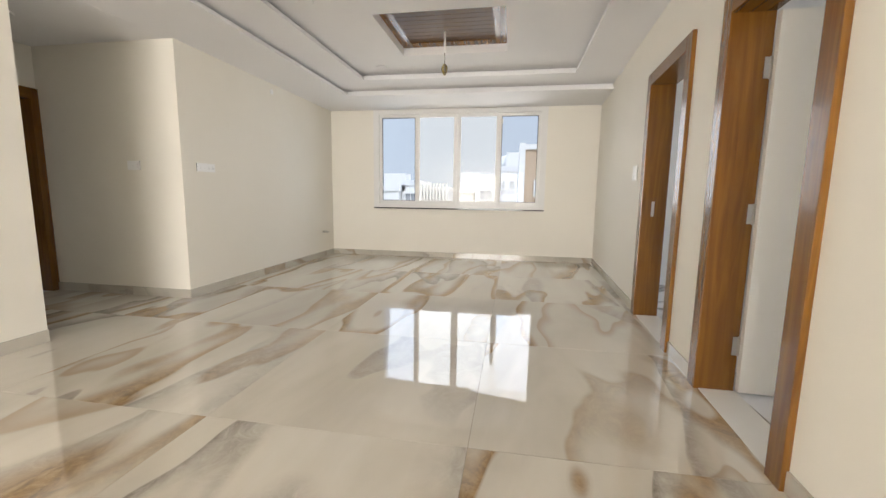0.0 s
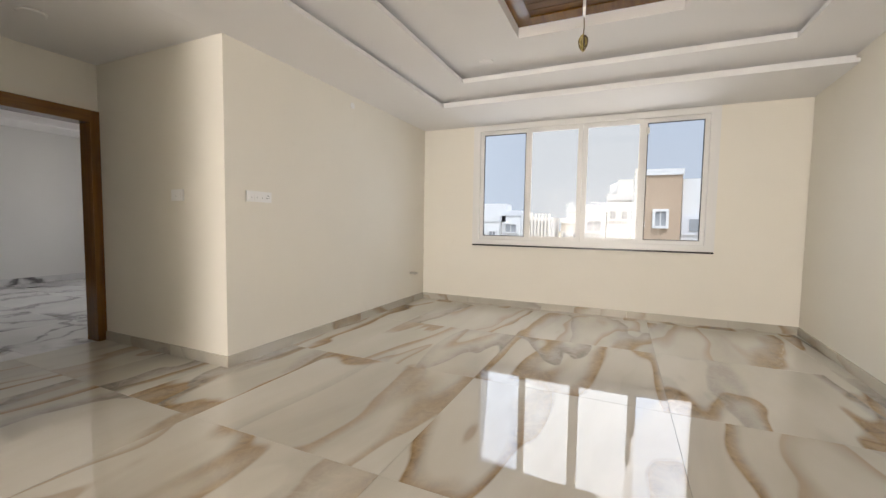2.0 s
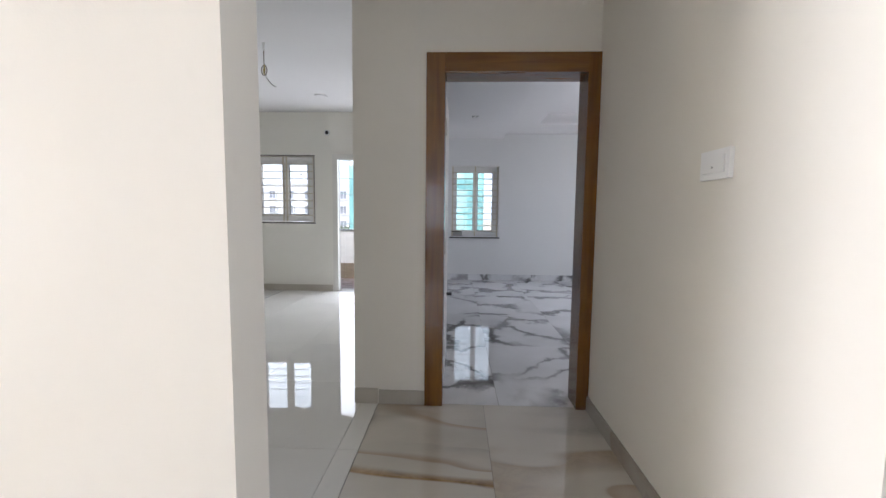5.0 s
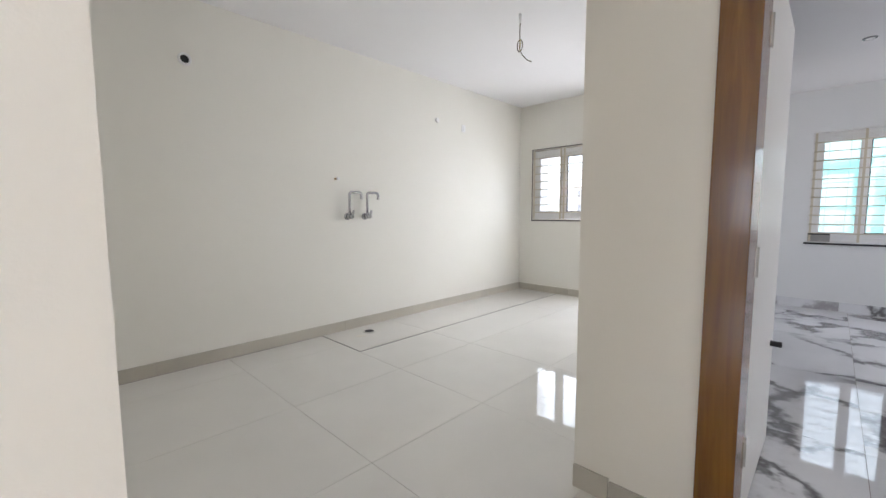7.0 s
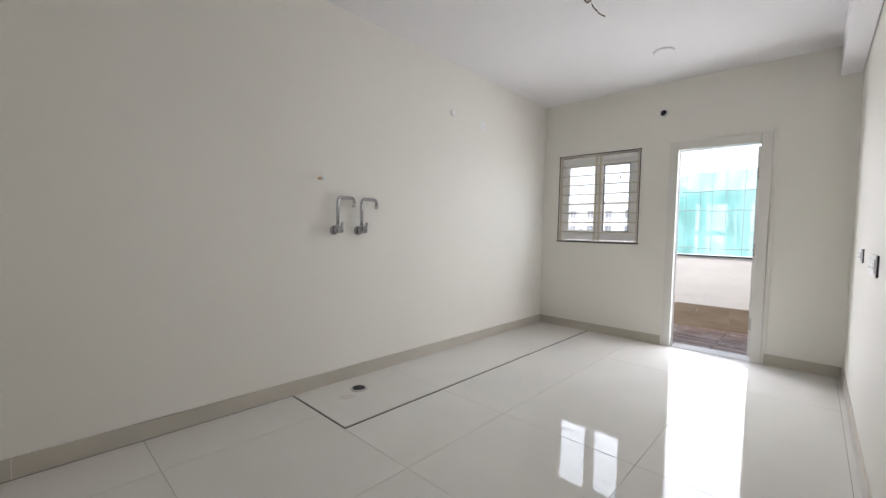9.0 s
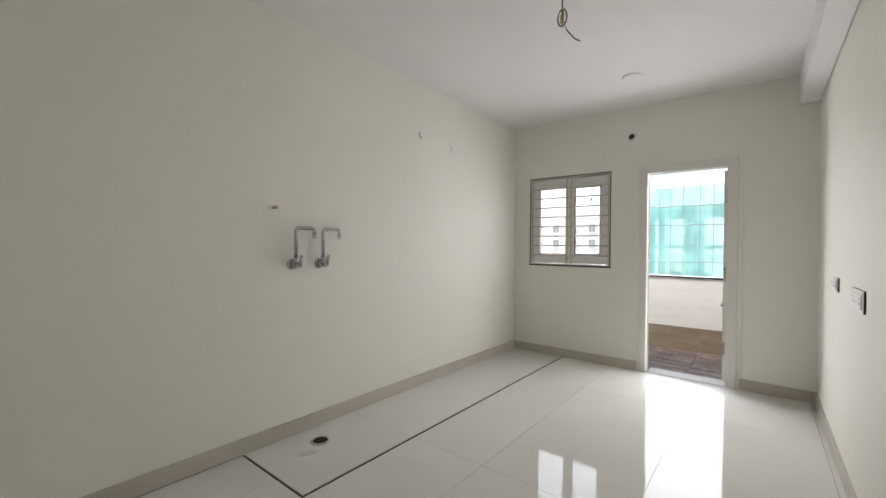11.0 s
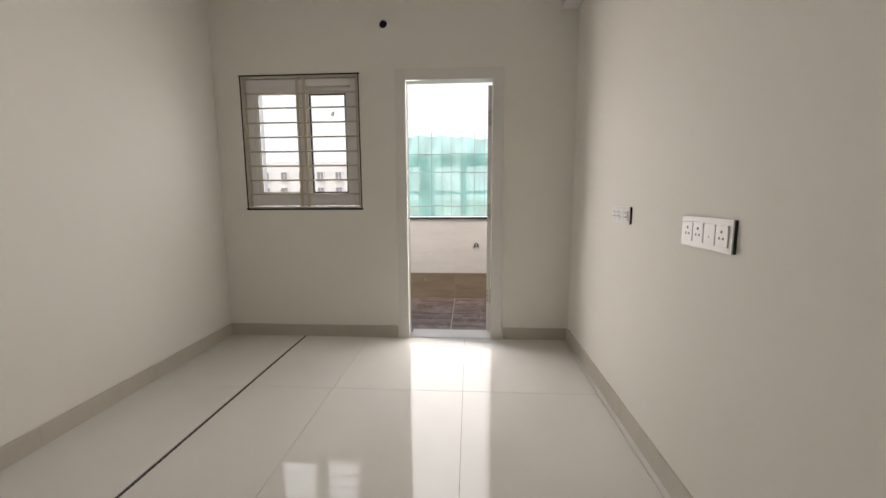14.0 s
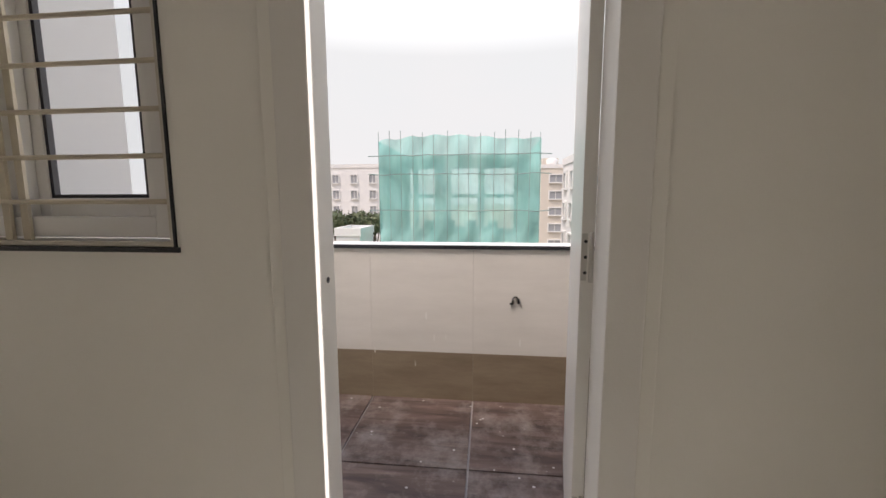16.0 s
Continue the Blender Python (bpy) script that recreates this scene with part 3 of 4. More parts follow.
# ---- windows ----
def sliding_window(name, along, at, a0, a1, z0, z1, leaves, label, inward, depth=0.07, fr=0.055, tinted=()):
    """A white window: frame, sash leaves with their panes. along: the axis of its width; inward: which way the room lies."""
    root = tagged(new(name), label, "window", kind="structure")

    def bx(u0, u1, v0, v1, w0, w1):
        lo, hi = sorted((at + inward * v0, at + inward * v1))
        return (u0, u1, lo, hi, w0, w1) if along == "x" else (lo, hi, u0, u1, w0, w1)

    part("window_frame", boxes(bx(a0, a0 + fr, 0, depth, z0, z1), bx(a1 - fr, a1, 0, depth, z0, z1), bx(a0 + fr, a1 - fr, 0, depth, z0, z0 + fr), bx(a0 + fr, a1 - fr, 0, depth, z1 - fr, z1), bevel=0.004), UPVC, root)
    n = leaves
    w = (a1 - a0 - 2 * fr) / n
    for i in range(n):
        u0, u1 = a0 + fr + i * w, a0 + fr + (i + 1) * w
        inner = i in (1, 2) if n == 4 else i == 0
        v0, v1 = (0.032, 0.064) if inner else (0.004, 0.030)
        s = 0.05
        u0, u1 = (u0 - (0.02 if i != 2 else -0.002), u1 + (0.02 if i != 1 else -0.002)) if inner else (u0, u1)
        sash = part("sash", boxes(bx(u0, u0 + s, v0, v1, z0 + fr, z1 - fr), bx(u1 - s, u1, v0, v1, z0 + fr, z1 - fr), bx(u0 + s, u1 - s, v0, v1, z0 + fr, z0 + fr + s), bx(u0 + s, u1 - s, v0, v1, z1 - fr - s, z1 - fr), bevel=0.004), UPVC, root)
        g = 0.010
        vm = (v0 + v1) / 2
        q = (u0 + s, u1 - s, z0 + fr + s, z1 - fr - s)
        part("gasket", boxes(bx(q[0], q[0] + g, vm - 0.008, vm + 0.008, q[2], q[3]), bx(q[1] - g, q[1], vm - 0.008, vm + 0.008, q[2], q[3]),
                             bx(q[0] + g, q[1] - g, vm - 0.008, vm + 0.008, q[2], q[2] + g), bx(q[0] + g, q[1] - g, vm - 0.008, vm + 0.008, q[3] - g, q[3])), GASKET if not inner else UPVC, sash)
        pane = part("pane", boxes(bx(q[0], q[1], vm - 0.002, vm + 0.002, q[2], q[3])), GLASS_BLUE if i in tinted else GLASS, sash)
        pane.visible_shadow = False
    return root, bx


w1, bx = sliding_window("window_1", "x", NORTH + 0.06, WIN[0], WIN[1], WIN[2], WIN[3], 4, "wide white four-leaf sliding window over a black granite sill", -1, 0.085, 0.075, tinted=(0, 3))
part("window_sill", boxes((WIN[0] - 0.02, WIN[1] + 0.02, NORTH - 0.035, NORTH + 0.1, WIN[2] - 0.022, WIN[2] - 0.001), bevel=0.003), GRANITE, w1, "black granite sill")
part("casing", boxes((WIN[0] - 0.025, WIN[0] + 0.05, NORTH - 0.022, NORTH - 0.003, WIN[2], WIN[3] + 0.005), (WIN[1] - 0.05, WIN[1] + 0.025, NORTH - 0.022, NORTH - 0.003, WIN[2], WIN[3] + 0.005),
                     (WIN[0] + 0.05, WIN[1] - 0.05, NORTH - 0.022, NORTH - 0.003, WIN[3] - 0.05, WIN[3] + 0.005), (WIN[0] + 0.05, WIN[1] - 0.05, NORTH - 0.022, NORTH - 0.003, WIN[2], WIN[2] + 0.04), bevel=0.003), UPVC, w1)
part("latch", boxes((-1.08, -1.05, NORTH - 0.035, NORTH - 0.02, 1.6, 1.78), bevel=0.004), UPVC, w1)
part("latch", boxes((-0.30, -0.26, NORTH - 0.012, NORTH - 0.002, 2.36, 2.44), bevel=0.002), STEEL, w1)


def grille(parent, x, y0, y1, z0, z1, rods, posts):
    """Painted steel grille across the opening, in front of the glass."""
    for i in range(rods):
        z = z0 + 0.115 + (z1 - z0 - 0.245) * i / (rods - 1)
        bm = bmesh.new()
        tube(bm, ((x, y0 + 0.003, z), (x, y1 - 0.003, z)), 0.0065, 8)
        part("grille_rod", bm, GRILLE, parent)
    for y in posts:
        part("grille_post", boxes((x - 0.016, x - 0.007, y - 0.011, y + 0.011, z0 + 0.003, z1 - 0.003)), GRILLE, parent)


def reveal(parent, x0, x1, y0, y1, z0, z1, mat, t=0.012, face=0.0):
    part("reveal", boxes((x0, x1 + face, y0, y0 + t, z0, z1), (x0, x1 + face, y1 - t, y1, z0, z1), (x0, x1 + face, y0 + t, y1 - t, z1 - t, z1), (x0, x1 + face, y0 + t, y1 - t, z0, z0 + t)), mat, parent)


w2, bx = sliding_window("window_2", "y", K_W - 0.10, KWIN[0] + 0.02, KWIN[1] - 0.02, KWIN[2] + 0.02, KWIN[3] - 0.02, 2, "white two-leaf sliding window behind a cream steel grille", 1)
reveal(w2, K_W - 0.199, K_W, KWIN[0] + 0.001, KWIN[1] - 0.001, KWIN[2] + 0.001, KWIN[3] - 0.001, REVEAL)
e = 0.014
part("granite_edge", boxes((K_W - 0.02, K_W + 0.006, KWIN[0] - e, KWIN[1] + e, KWIN[2] - e, KWIN[2]), (K_W - 0.02, K_W + 0.006, KWIN[0] - e, KWIN[1] + e, KWIN[3], KWIN[3] + e * 0.6),
                           (K_W - 0.02, K_W + 0.006, KWIN[0] - e * 0.5, KWIN[0], KWIN[2], KWIN[3]), (K_W - 0.02, K_W + 0.006, KWIN[1], KWIN[1] + e * 0.5, KWIN[2], KWIN[3])), GRANITE, w2, "thin black granite edging")
ym = (KWIN[0] + KWIN[1]) / 2
grille(w2, K_W - 0.010, KWIN[0], KWIN[1], KWIN[2], KWIN[3], 8, (KWIN[0] + 0.016, ym - 0.025, ym + 0.03, KWIN[1] - 0.016))
for xx, yy, zz, tilt in ((-0.0495, -0.42, 1.24, 25), (-0.0805, 0.15, 1.52, 15), (-0.0805, 0.02, 1.85, 70)):
    bm = boxes((-0.0004, 0.0004, -0.018, 0.018, -0.011, 0.011))
    bm.transform(pose(K_W + xx, yy, zz, tilt, 0, 0))
    part("sticker", bm, PLASTIC, w2)

w3, bx = sliding_window("window_3", "y", BED_W - 0.17, BWIN[0] + 0.012, BWIN[1] - 0.012, BWIN[2] + 0.012, BWIN[3] - 0.012, 2, "white bedroom window with steel grille and black sill", 1)
reveal(w3, BED_W - 0.199, BED_W, BWIN[0] + 0.001, BWIN[1] - 0.001, BWIN[2] + 0.001, BWIN[3] - 0.001, UPVC)
part("window_sill", boxes((BED_W - 0.1, BED_W + 0.03, BWIN[0] - 0.02, BWIN[1] + 0.02, BWIN[2] - 0.02, BWIN[2] - 0.001)), GRANITE, w3, "black granite sill")
grille(w3, BED_W - 0.03, BWIN[0], BWIN[1], BWIN[2], BWIN[3], 11, (BWIN[0] + 0.03, (BWIN[0] + BWIN[1]) / 2, BWIN[1] - 0.03))
# unseen frame made up round the added rear lamp
w4 = tagged(new("assumed_rear_opening"), "assumed wide rear opening, unseen, added for its light", "window", kind="structure")
part("window_frame", boxes((-3.1, -3.02, REAR - 0.13, REAR - 0.02, 0.1, 2.4), (0.42, 0.5, REAR - 0.13, REAR - 0.02, 0.1, 2.4), (-3.02, 0.42, REAR - 0.13, REAR - 0.02, 0.1, 0.18), (-3.02, 0.42, REAR - 0.13, REAR - 0.02, 2.32, 2.4)), UPVC, w4)


# ---- doors ----
def hinge(bm, x, y, z, along="x", h=0.1):
    """A butt hinge: two flaps and the knuckle."""
    if along == "x":
        box(bm, x - 0.03, x + 0.03, y - 0.0015, y + 0.0015, z - h / 2, z + h / 2)
    else:
        box(bm, x - 0.0015, x + 0.0015, y - 0.03, y + 0.03, z - h / 2, z + h / 2)
    tube(bm, ((x, y, z - h / 2 - 0.004), (x, y, z + h / 2 + 0.004)), 0.006, 8)


def frame_boxes(a0, a1, top, w, v0, v1):
    """Upright, upright, head of a door frame as (v0, v1, a0, a1, z0, z1)."""
    return [(v0, v1, a0, a0 + w, -0.02, top), (v0, v1, a1 - w, a1, -0.02, top)], (v0, v1, a0 + w, a1 - w, top - w, top)


d1 = tagged(new("door_1"), "open white bedroom door in a polished teak frame", "door", kind="structure")
ups, head = frame_boxes(BEDDOOR[0], BEDDOOR[1], BEDDOOR[3], 0.115, DOOR_W - 0.165, DOOR_W + 0.022)
for u in ups:
    part("jamb", boxes(u, bevel=0.004), WOOD_V, d1)
part("door_head", boxes(head, bevel=0.004), WOOD_Y, d1)
leaf = part("door_leaf", boxes((-6.18, -5.315, 2.392, 2.430, 0.012, 2.075), bevel=0.002), DOOR_WHITE, d1, "white door leaf standing open")
for z in (0.32, 1.02, 1.80):
    bm = bmesh.new()
    hinge(bm, -5.308, 2.4345, z)
    part("hinge", bm, STEEL, leaf)
bm = bmesh.new()
tube(bm, ((-6.05, 2.43, 0.55), (-6.05, 2.475, 0.55)), 0.014, 10)
part("door_stop", bm, PLASTIC_DARK, leaf)

d2 = tagged(new("door_2"), "white balcony door standing open in a white frame", "door", kind="structure")
ups, head = frame_boxes(KDOOR[0] + 0.015, KDOOR[1] - 0.015, KDOOR[3] - 0.01, 0.085, K_W - 0.10, K_W + 0.02)
for u in ups:
    part("jamb", boxes(u, bevel=0.004), DOOR_WHITE, d2)
part("door_head", boxes(head, bevel=0.004), DOOR_WHITE, d2)
part("architrave", boxes((K_W + 0.001, K_W + 0.012, KDOOR[0] - 0.02, KDOOR[0] + 0.014, 0.101, KDOOR[3] + 0.03), (K_W + 0.001, K_W + 0.012, KDOOR[1] - 0.014, KDOOR[1] + 0.02, 0.101, KDOOR[3] + 0.03),
                         (K_W + 0.001, K_W + 0.012, KDOOR[0] + 0.014, KDOOR[1] - 0.014, KDOOR[3] - 0.009, KDOOR[3] + 0.03), bevel=0.003), WALL_WHITE, d2)
bm = boxes((-0.71, 0.0, 0.0, 0.032, 0.03, 2.05), bevel=0.002)
bm.transform(pose(K_W - 0.104, 1.280, 0, 0, 0, -9.5))
leaf = part("door_leaf", bm, DOOR_WHITE, d2)
for z in (0.34, 1.06, 1.80):
    bm = boxes((K_W - 0.1035, K_W - 0.1015, 1.281, 1.311, z - 0.06, z + 0.06))
    tube(bm, ((K_W - 0.098, 1.305, z - 0.064), (K_W - 0.098, 1.305, z + 0.064)), 0.006, 10)
    plate_ob = part("hinge", bm, STEEL, leaf, "brushed steel butt hinge")
    bm = bmesh.new()
    for dz in (-0.04, 0.0, 0.04):
        tube(bm, ((K_W - 0.1016, 1.291, z + dz), (K_W - 0.1004, 1.291, z + dz)), 0.0045, 8)
    part("screw_heads", bm, PLASTIC_DARK, plate_ob)
part("threshold", boxes((K_W - 0.2, K_W + 0.001, 0.64, 1.315, -0.03, 0.004)), KTILE, d2, "white stone threshold")
bm = bmesh.new()
tube(bm, ((K_W - 0.05, 0.630, 1.0), (K_W - 0.05, 0.637, 1.0)), 0.008, 10)
part("latch_hole", bm, PLASTIC_DARK, d2)


def east_door(name, a0, a1, top, label, leaf_turn, leaf_len):
    root = tagged(new(name), label, "door", kind="structure")
    ups, head = frame_boxes(a0, a1, top, 0.105, -0.028, 0.19)
    for u in ups:
        part("jamb", lean(boxes(u, bevel=0.004)), WOOD_V, root)
    part("door_head", lean(boxes(head, bevel=0.004)), WOOD_Y, root)
    part("threshold", lean(boxes((-0.002, 0.2, a0 + 0.105, a1 - 0.105, -0.02, 0.003))), KTILE, root, "pale stone threshold")
    bm = boxes((0, leaf_len, -0.036, 0, 0.012, top - 0.115), bevel=0.002)
    y = a1 - 0.107 if leaf_turn < 45 else a0 + 0.107
    m = pose(0.99 + 0.05 * y + 0.196, y, 0, 0, 0, leaf_turn if leaf_turn < 45 else leaf_turn - 100)
    bm.transform(m)
    lf = part("door_leaf", bm, DOOR_WHITE, root, "cream painted door leaf standing open")
    for z in (0.28, 1.05, 1.83):
        bm = bmesh.new()
        hinge(bm, 0.99 + 0.05 * y + 0.186, y - 0.002, z, h=0.11)
        part("hinge", bm, STEEL, lf)
    return root


d3 = east_door("door_3", DOOR_FAR[0], DOOR_FAR[1], DOOR_FAR[3], "polished teak frame with its door swung fully open", 88, 0.84)
d4 = east_door("door_4", DOOR_NEAR[0], DOOR_NEAR[1], DOOR_NEAR[3], "open cream door on steel hinges in a polished teak frame", -2, 0.8)
part("strike_plate", lean(boxes((0.06, 0.085, 3.742, 3.744, 0.96, 1.1))), STEEL, d3)


# ---- balcony ----
PX = -10.30
bal = setting("parapet", boxes((PX - 0.12, PX, -1.3, 2.6, -0.2, 0.915)), CONCRETE, "tiled balcony parapet with splashes of paint", "parapet")
for i in range(5):
    y0 = 0.968 - 0.62 * 3 + 0.62 * i
    part("band_tile", boxes((PX, PX + 0.012, y0 + 0.0005, y0 + 0.6195, -0.02, 0.283)), BAND, bal)
    part("wall_tile", boxes((PX, PX + 0.010, y0 + 0.0005, y0 + 0.6195, 0.284, 0.915)), PARAPET, bal)
# granite top given a white colour in place of the sky mirrored in it
part("ledge", boxes((PX - 0.18, PX - 0.002, -1.3, 2.6, 0.916, 0.936)), FACADE_WHITE, bal, "top of the granite coping, coloured pale for its sky reflection")
part("coping", boxes((PX - 0.0015, PX + 0.022, -1.3, 2.6, 0.916, 0.938), bevel=0.003), GRANITE, bal, "black granite coping")
wall_y("wall_balcony_south", -1.45, -1.3, PX - 0.12, K_W - 0.2, FACADE_WHITE)
wall_y("wall_balcony_north", 1.96, 2.07, PX - 0.12, K_W - 0.2, FACADE_WHITE)
hook = thing("parapet_bracket", "small black bent metal bracket fixed to the parapet", "bracket")
bm = bmesh.new()
hx, hy, hz = PX + 0.02, 1.215, 0.62
tube(bm, [(hx, hy - 0.018, hz - 0.02), (hx, hy - 0.016, hz + 0.006), (hx, hy - 0.007, hz + 0.018), (hx, hy + 0.007, hz + 0.018), (hx, hy + 0.016, hz + 0.006), (hx, hy + 0.018, hz - 0.02)], 0.006, 8)
part("bent_rod", bm, PLASTIC_DARK, hook)
part("foot", boxes((hx - 0.009, hx + 0.004, hy - 0.034, hy - 0.014, hz - 0.026, hz - 0.017)), PLASTIC_DARK, hook)


# ---- fittings ----
def plate(name, axis, face, out, a0, a1, z0, z1, modules, label, lift=0.012, dark_edge=False):
    """A modular switch plate on a wall; modules: 'switch' or 'socket' in order."""
    root = thing(name, label, "switch" if "socket" not in modules else "socket")

    def bx(u0, u1, v0, v1, w0, w1):
        lo, hi = sorted((face + out * v0, face + out * v1))
        return (lo, hi, u0, u1, w0, w1) if axis == "x" else (u0, u1, lo, hi, w0, w1)

    # black backing, shifted to one side, stands in for the plate's edge shadow
    if dark_edge:
        part("shadow_backing", boxes(bx(a0 + 0.004, a1 + 0.004, 0.0, lift * 0.6, z0 + 0.002, z1 - 0.002)), PLASTIC_DARK, root, "dark backing that draws the shadow line beside the plate")
    part("plate", boxes(bx(a0, a1, lift * 0.6 if dark_edge else 0.0, lift, z0, z1), bevel=0.002), PLASTIC, root)
    n = len(modules)
    tall = (z1 - z0) > (a1 - a0)
    for i, kind in enumerate(modules):
        if tall:
            u0, u1 = a0 + 0.025, a1 - 0.025
            s = (z1 - z0 - 0.03) / n
            q0, q1 = z0 + 0.015 + i * s + 0.004, z0 + 0.015 + (i + 1) * s - 0.004
        else:
            s = (a1 - a0 - 0.03) / n
            u0, u1 = a0 + 0.015 + i * s + 0.002, a0 + 0.015 + (i + 1) * s - 0.002
            q0, q1 = z0 + 0.02, z1 - 0.02
        k = part("rocker" if kind == "switch" else "outlet", boxes(bx(u0, u1, lift, lift + 0.005, q0, q1), bevel=0.0015), PLASTIC, root)
        um, qm = (u0 + u1) / 2, (q0 + q1) / 2
        if kind == "socket":
            for du, dq, r in ((0, 0.013, 0.0042), (-0.010, -0.008, 0.0034), (0.010, -0.008, 0.0034)):
                part("pin_hole", boxes(bx(um + du - r, um + du + r, lift + 0.0051, lift + 0.0056, qm + dq - r, qm + dq + r)), PLASTIC_DARK, k)
        else:
            part("tick", boxes(bx(um - 0.002, um + 0.002, lift + 0.0051, lift + 0.0056, qm - 0.012, qm - 0.006)), PLASTIC_DARK, k)
    return root


plate("switch_plate", "y", PASS_N, -1, -4.05, -3.905, 1.35, 1.445, ["switch"], "small white switch plate on the cream passage wall", 0.016)
plate("switch_plate", "x", WEST, 1, 3.55, 3.81, 1.352, 1.443, ["switch", "switch", "switch", "socket"], "long white switch and socket plate on the cream wall", 0.014, True)
plate("switch_plate", "x", 0.99 + 0.05 * 4.18, -1, 4.11, 4.25, 1.31, 1.46, ["switch", "switch"], "white switch plate beside the teak door frame", 0.014, True)
plate("switch_plate", "x", LW_BACK, -1, 1.64, 1.86, 1.165, 1.325, ["switch", "switch"], "white switch plate with regulator near the kitchen entrance", 0.012, True)
plate("socket_plate", "y", K_N, -1, -7.98, -7.74, 1.035, 1.125, ["socket", "socket", "switch", "socket"], "white kitchen socket plate standing proud of the wall", 0.011, True)
plate("socket_plate", "y", K_N, -1, -7.235, -6.94, 1.0, 1.108, ["socket", "socket", "switch", "socket"], "wide white kitchen socket plate standing proud of the wall", 0.011, True)
plate("blank_plate", "y", K_S, 1, -7.60, -7.53, 2.25, 2.34, ["switch"], "small white blank plate high on the kitchen wall", 0.006)


def tap(x):
    """Wall-mounted swan-neck tap."""
    root = thing("kitchen_tap", "chrome wall-mounted swan-neck kitchen tap", "tap", "kitchen taps")
    z, y = 1.165, K_S
    bm = bmesh.new()
    tube(bm, ((x, y, z), (x, y + 0.008, z), (x, y + 0.016, z)), [0.036, 0.035, 0.024], 20)
    part("wall_flange", bm, CHROME, root)
    bm = bmesh.new()
    tube(bm, ((x, y + 0.014, z), (x, y + 0.03, z), (x, y + 0.078, z)), [0.02, 0.023, 0.021], 16)
    tube(bm, ((x, y + 0.05, z - 0.01), (x, y + 0.05, z + 0.036), (x, y + 0.05, z + 0.046)), [0.018, 0.018, 0.014], 16)
    part("body", bm, CHROME, root)
    bm = bmesh.new()
    pts = [(x, y + 0.05, z + 0.04), (x, y + 0.05, z + 0.215)]
    for k in range(1, 6):
        a = math.pi / 2 * k / 5
        pts.append((x - 0.03 + 0.03 * math.cos(a), y + 0.05, z + 0.215 + 0.03 * math.sin(a)))
    pts.append((x - 0.115, y + 0.05, z + 0.245))
    for k in range(1, 6):
        a = math.pi / 2 * k / 5
        pts.append((x - 0.115 - 0.025 * math.sin(a), y + 0.05, z + 0.22 + 0.025 * math.cos(a)))
    pts.append((x - 0.14, y + 0.05, z + 0.19))
    tube(bm, pts, 0.0125, 14)
    spout = part("spout", bm, CHROME, root)
    bm = bmesh.new()
    tube(bm, ((x - 0.14, y + 0.05, z + 0.202), (x - 0.14, y + 0.05, z + 0.176)), 0.0142, 14)
    part("aerator", bm, STEEL, spout)
    bm = bmesh.new()
    tube(bm, ((x, y + 0.077, z), (x, y + 0.098, z)), [0.022, 0.02], 16)
    tube(bm, ((x, y + 0.092, z - 0.004), (x - 0.004, y + 0.1, z + 0.03), (x - 0.008, y + 0.108, z + 0.062)), [0.012, 0.013, 0.009], 10)
    part("lever", bm, CHROME, root)


tap(-5.785)
tap(-5.997)
stub = thing("pipe_stub", "short brass pipe stub open-ended on the kitchen wall", "pipe")
bm = bmesh.new()
tube(bm, ((-5.656, K_S, 1.535), (-5.656, K_S + 0.05, 1.535)), 0.010, 12)
part("pipe", bm, BRASS, stub)
bm = bmesh.new()
tube(bm, ((-5.656, K_S + 0.05, 1.535), (-5.656, K_S + 0.075, 1.535)), 0.014, 6)
part("nut", bm, PLASTIC, stub)


def vent_stub(at, way, label):
    """Open white pipe end let into a wall."""
    root = thing("vent_pipe", label, "pipe", "open pipe ends")
    a, d = Vector(at), Vector(way)
    bm = bmesh.new()
    tube(bm, (a, a + d * 0.02, a + d * 0.021, a + d * 0.002), [0.046, 0.044, 0.032, 0.030], 18, caps=False)
    part("collar", bm, PLASTIC, root)
    bm = bmesh.new()
    tube(bm, (a + d * 0.001, a + d * 0.004), 0.031, 18)
    part("bore", bm, PLASTIC_DARK, root)


vent_stub((-4.42, K_S, 2.345), (0, 1, 0), "open white pipe end high on the kitchen wall")
vent_stub((K_W, 0.47, 2.485), (1, 0, 0), "open white pipe end above the balcony door")
cap = thing("blanking_disc", "round white blanking cap high on the kitchen wall", "cap")
bm = bmesh.new()
tube(bm, ((-7.08, K_S, 2.325), (-7.08, K_S + 0.012, 2.325), (-7.08, K_S + 0.018, 2.325)), [0.03, 0.03, 0.022], 18)
part("disc", bm, PLASTIC, cap)
lead = thing("wire_stub", "short black cable end sticking out of the wall", "cable")
bm = bmesh.new()
tube(bm, ((LW_BACK, -0.13, 1.97), (LW_BACK - 0.02, -0.13, 1.95), (LW_BACK - 0.02, -0.125, 1.87), (LW_BACK - 0.035, -0.145, 1.845)), 0.005, 6)
part("cable", bm, PLASTIC_DARK, lead)
pipe = thing("air_conditioner_pipe", "open pipe stubs low on the cream living room wall", "pipe")
for dy, r in ((0.0, 0.016), (0.06, 0.012)):
    bm = bmesh.new()
    tube(bm, ((WEST, 6.42 + dy, 0.45), (WEST + 0.05, 6.42 + dy, 0.45), (WEST + 0.09, 6.43 + dy, 0.44)), r, 12)
    part("pipe_end", bm, STEEL, pipe)
small = thing("wall_cap", "small white cover high on the cream living room wall", "cap")
bm = bmesh.new()
tube(bm, ((WEST, 5.0, 2.525), (WEST + 0.008, 5.0, 2.525)), 0.035, 16)
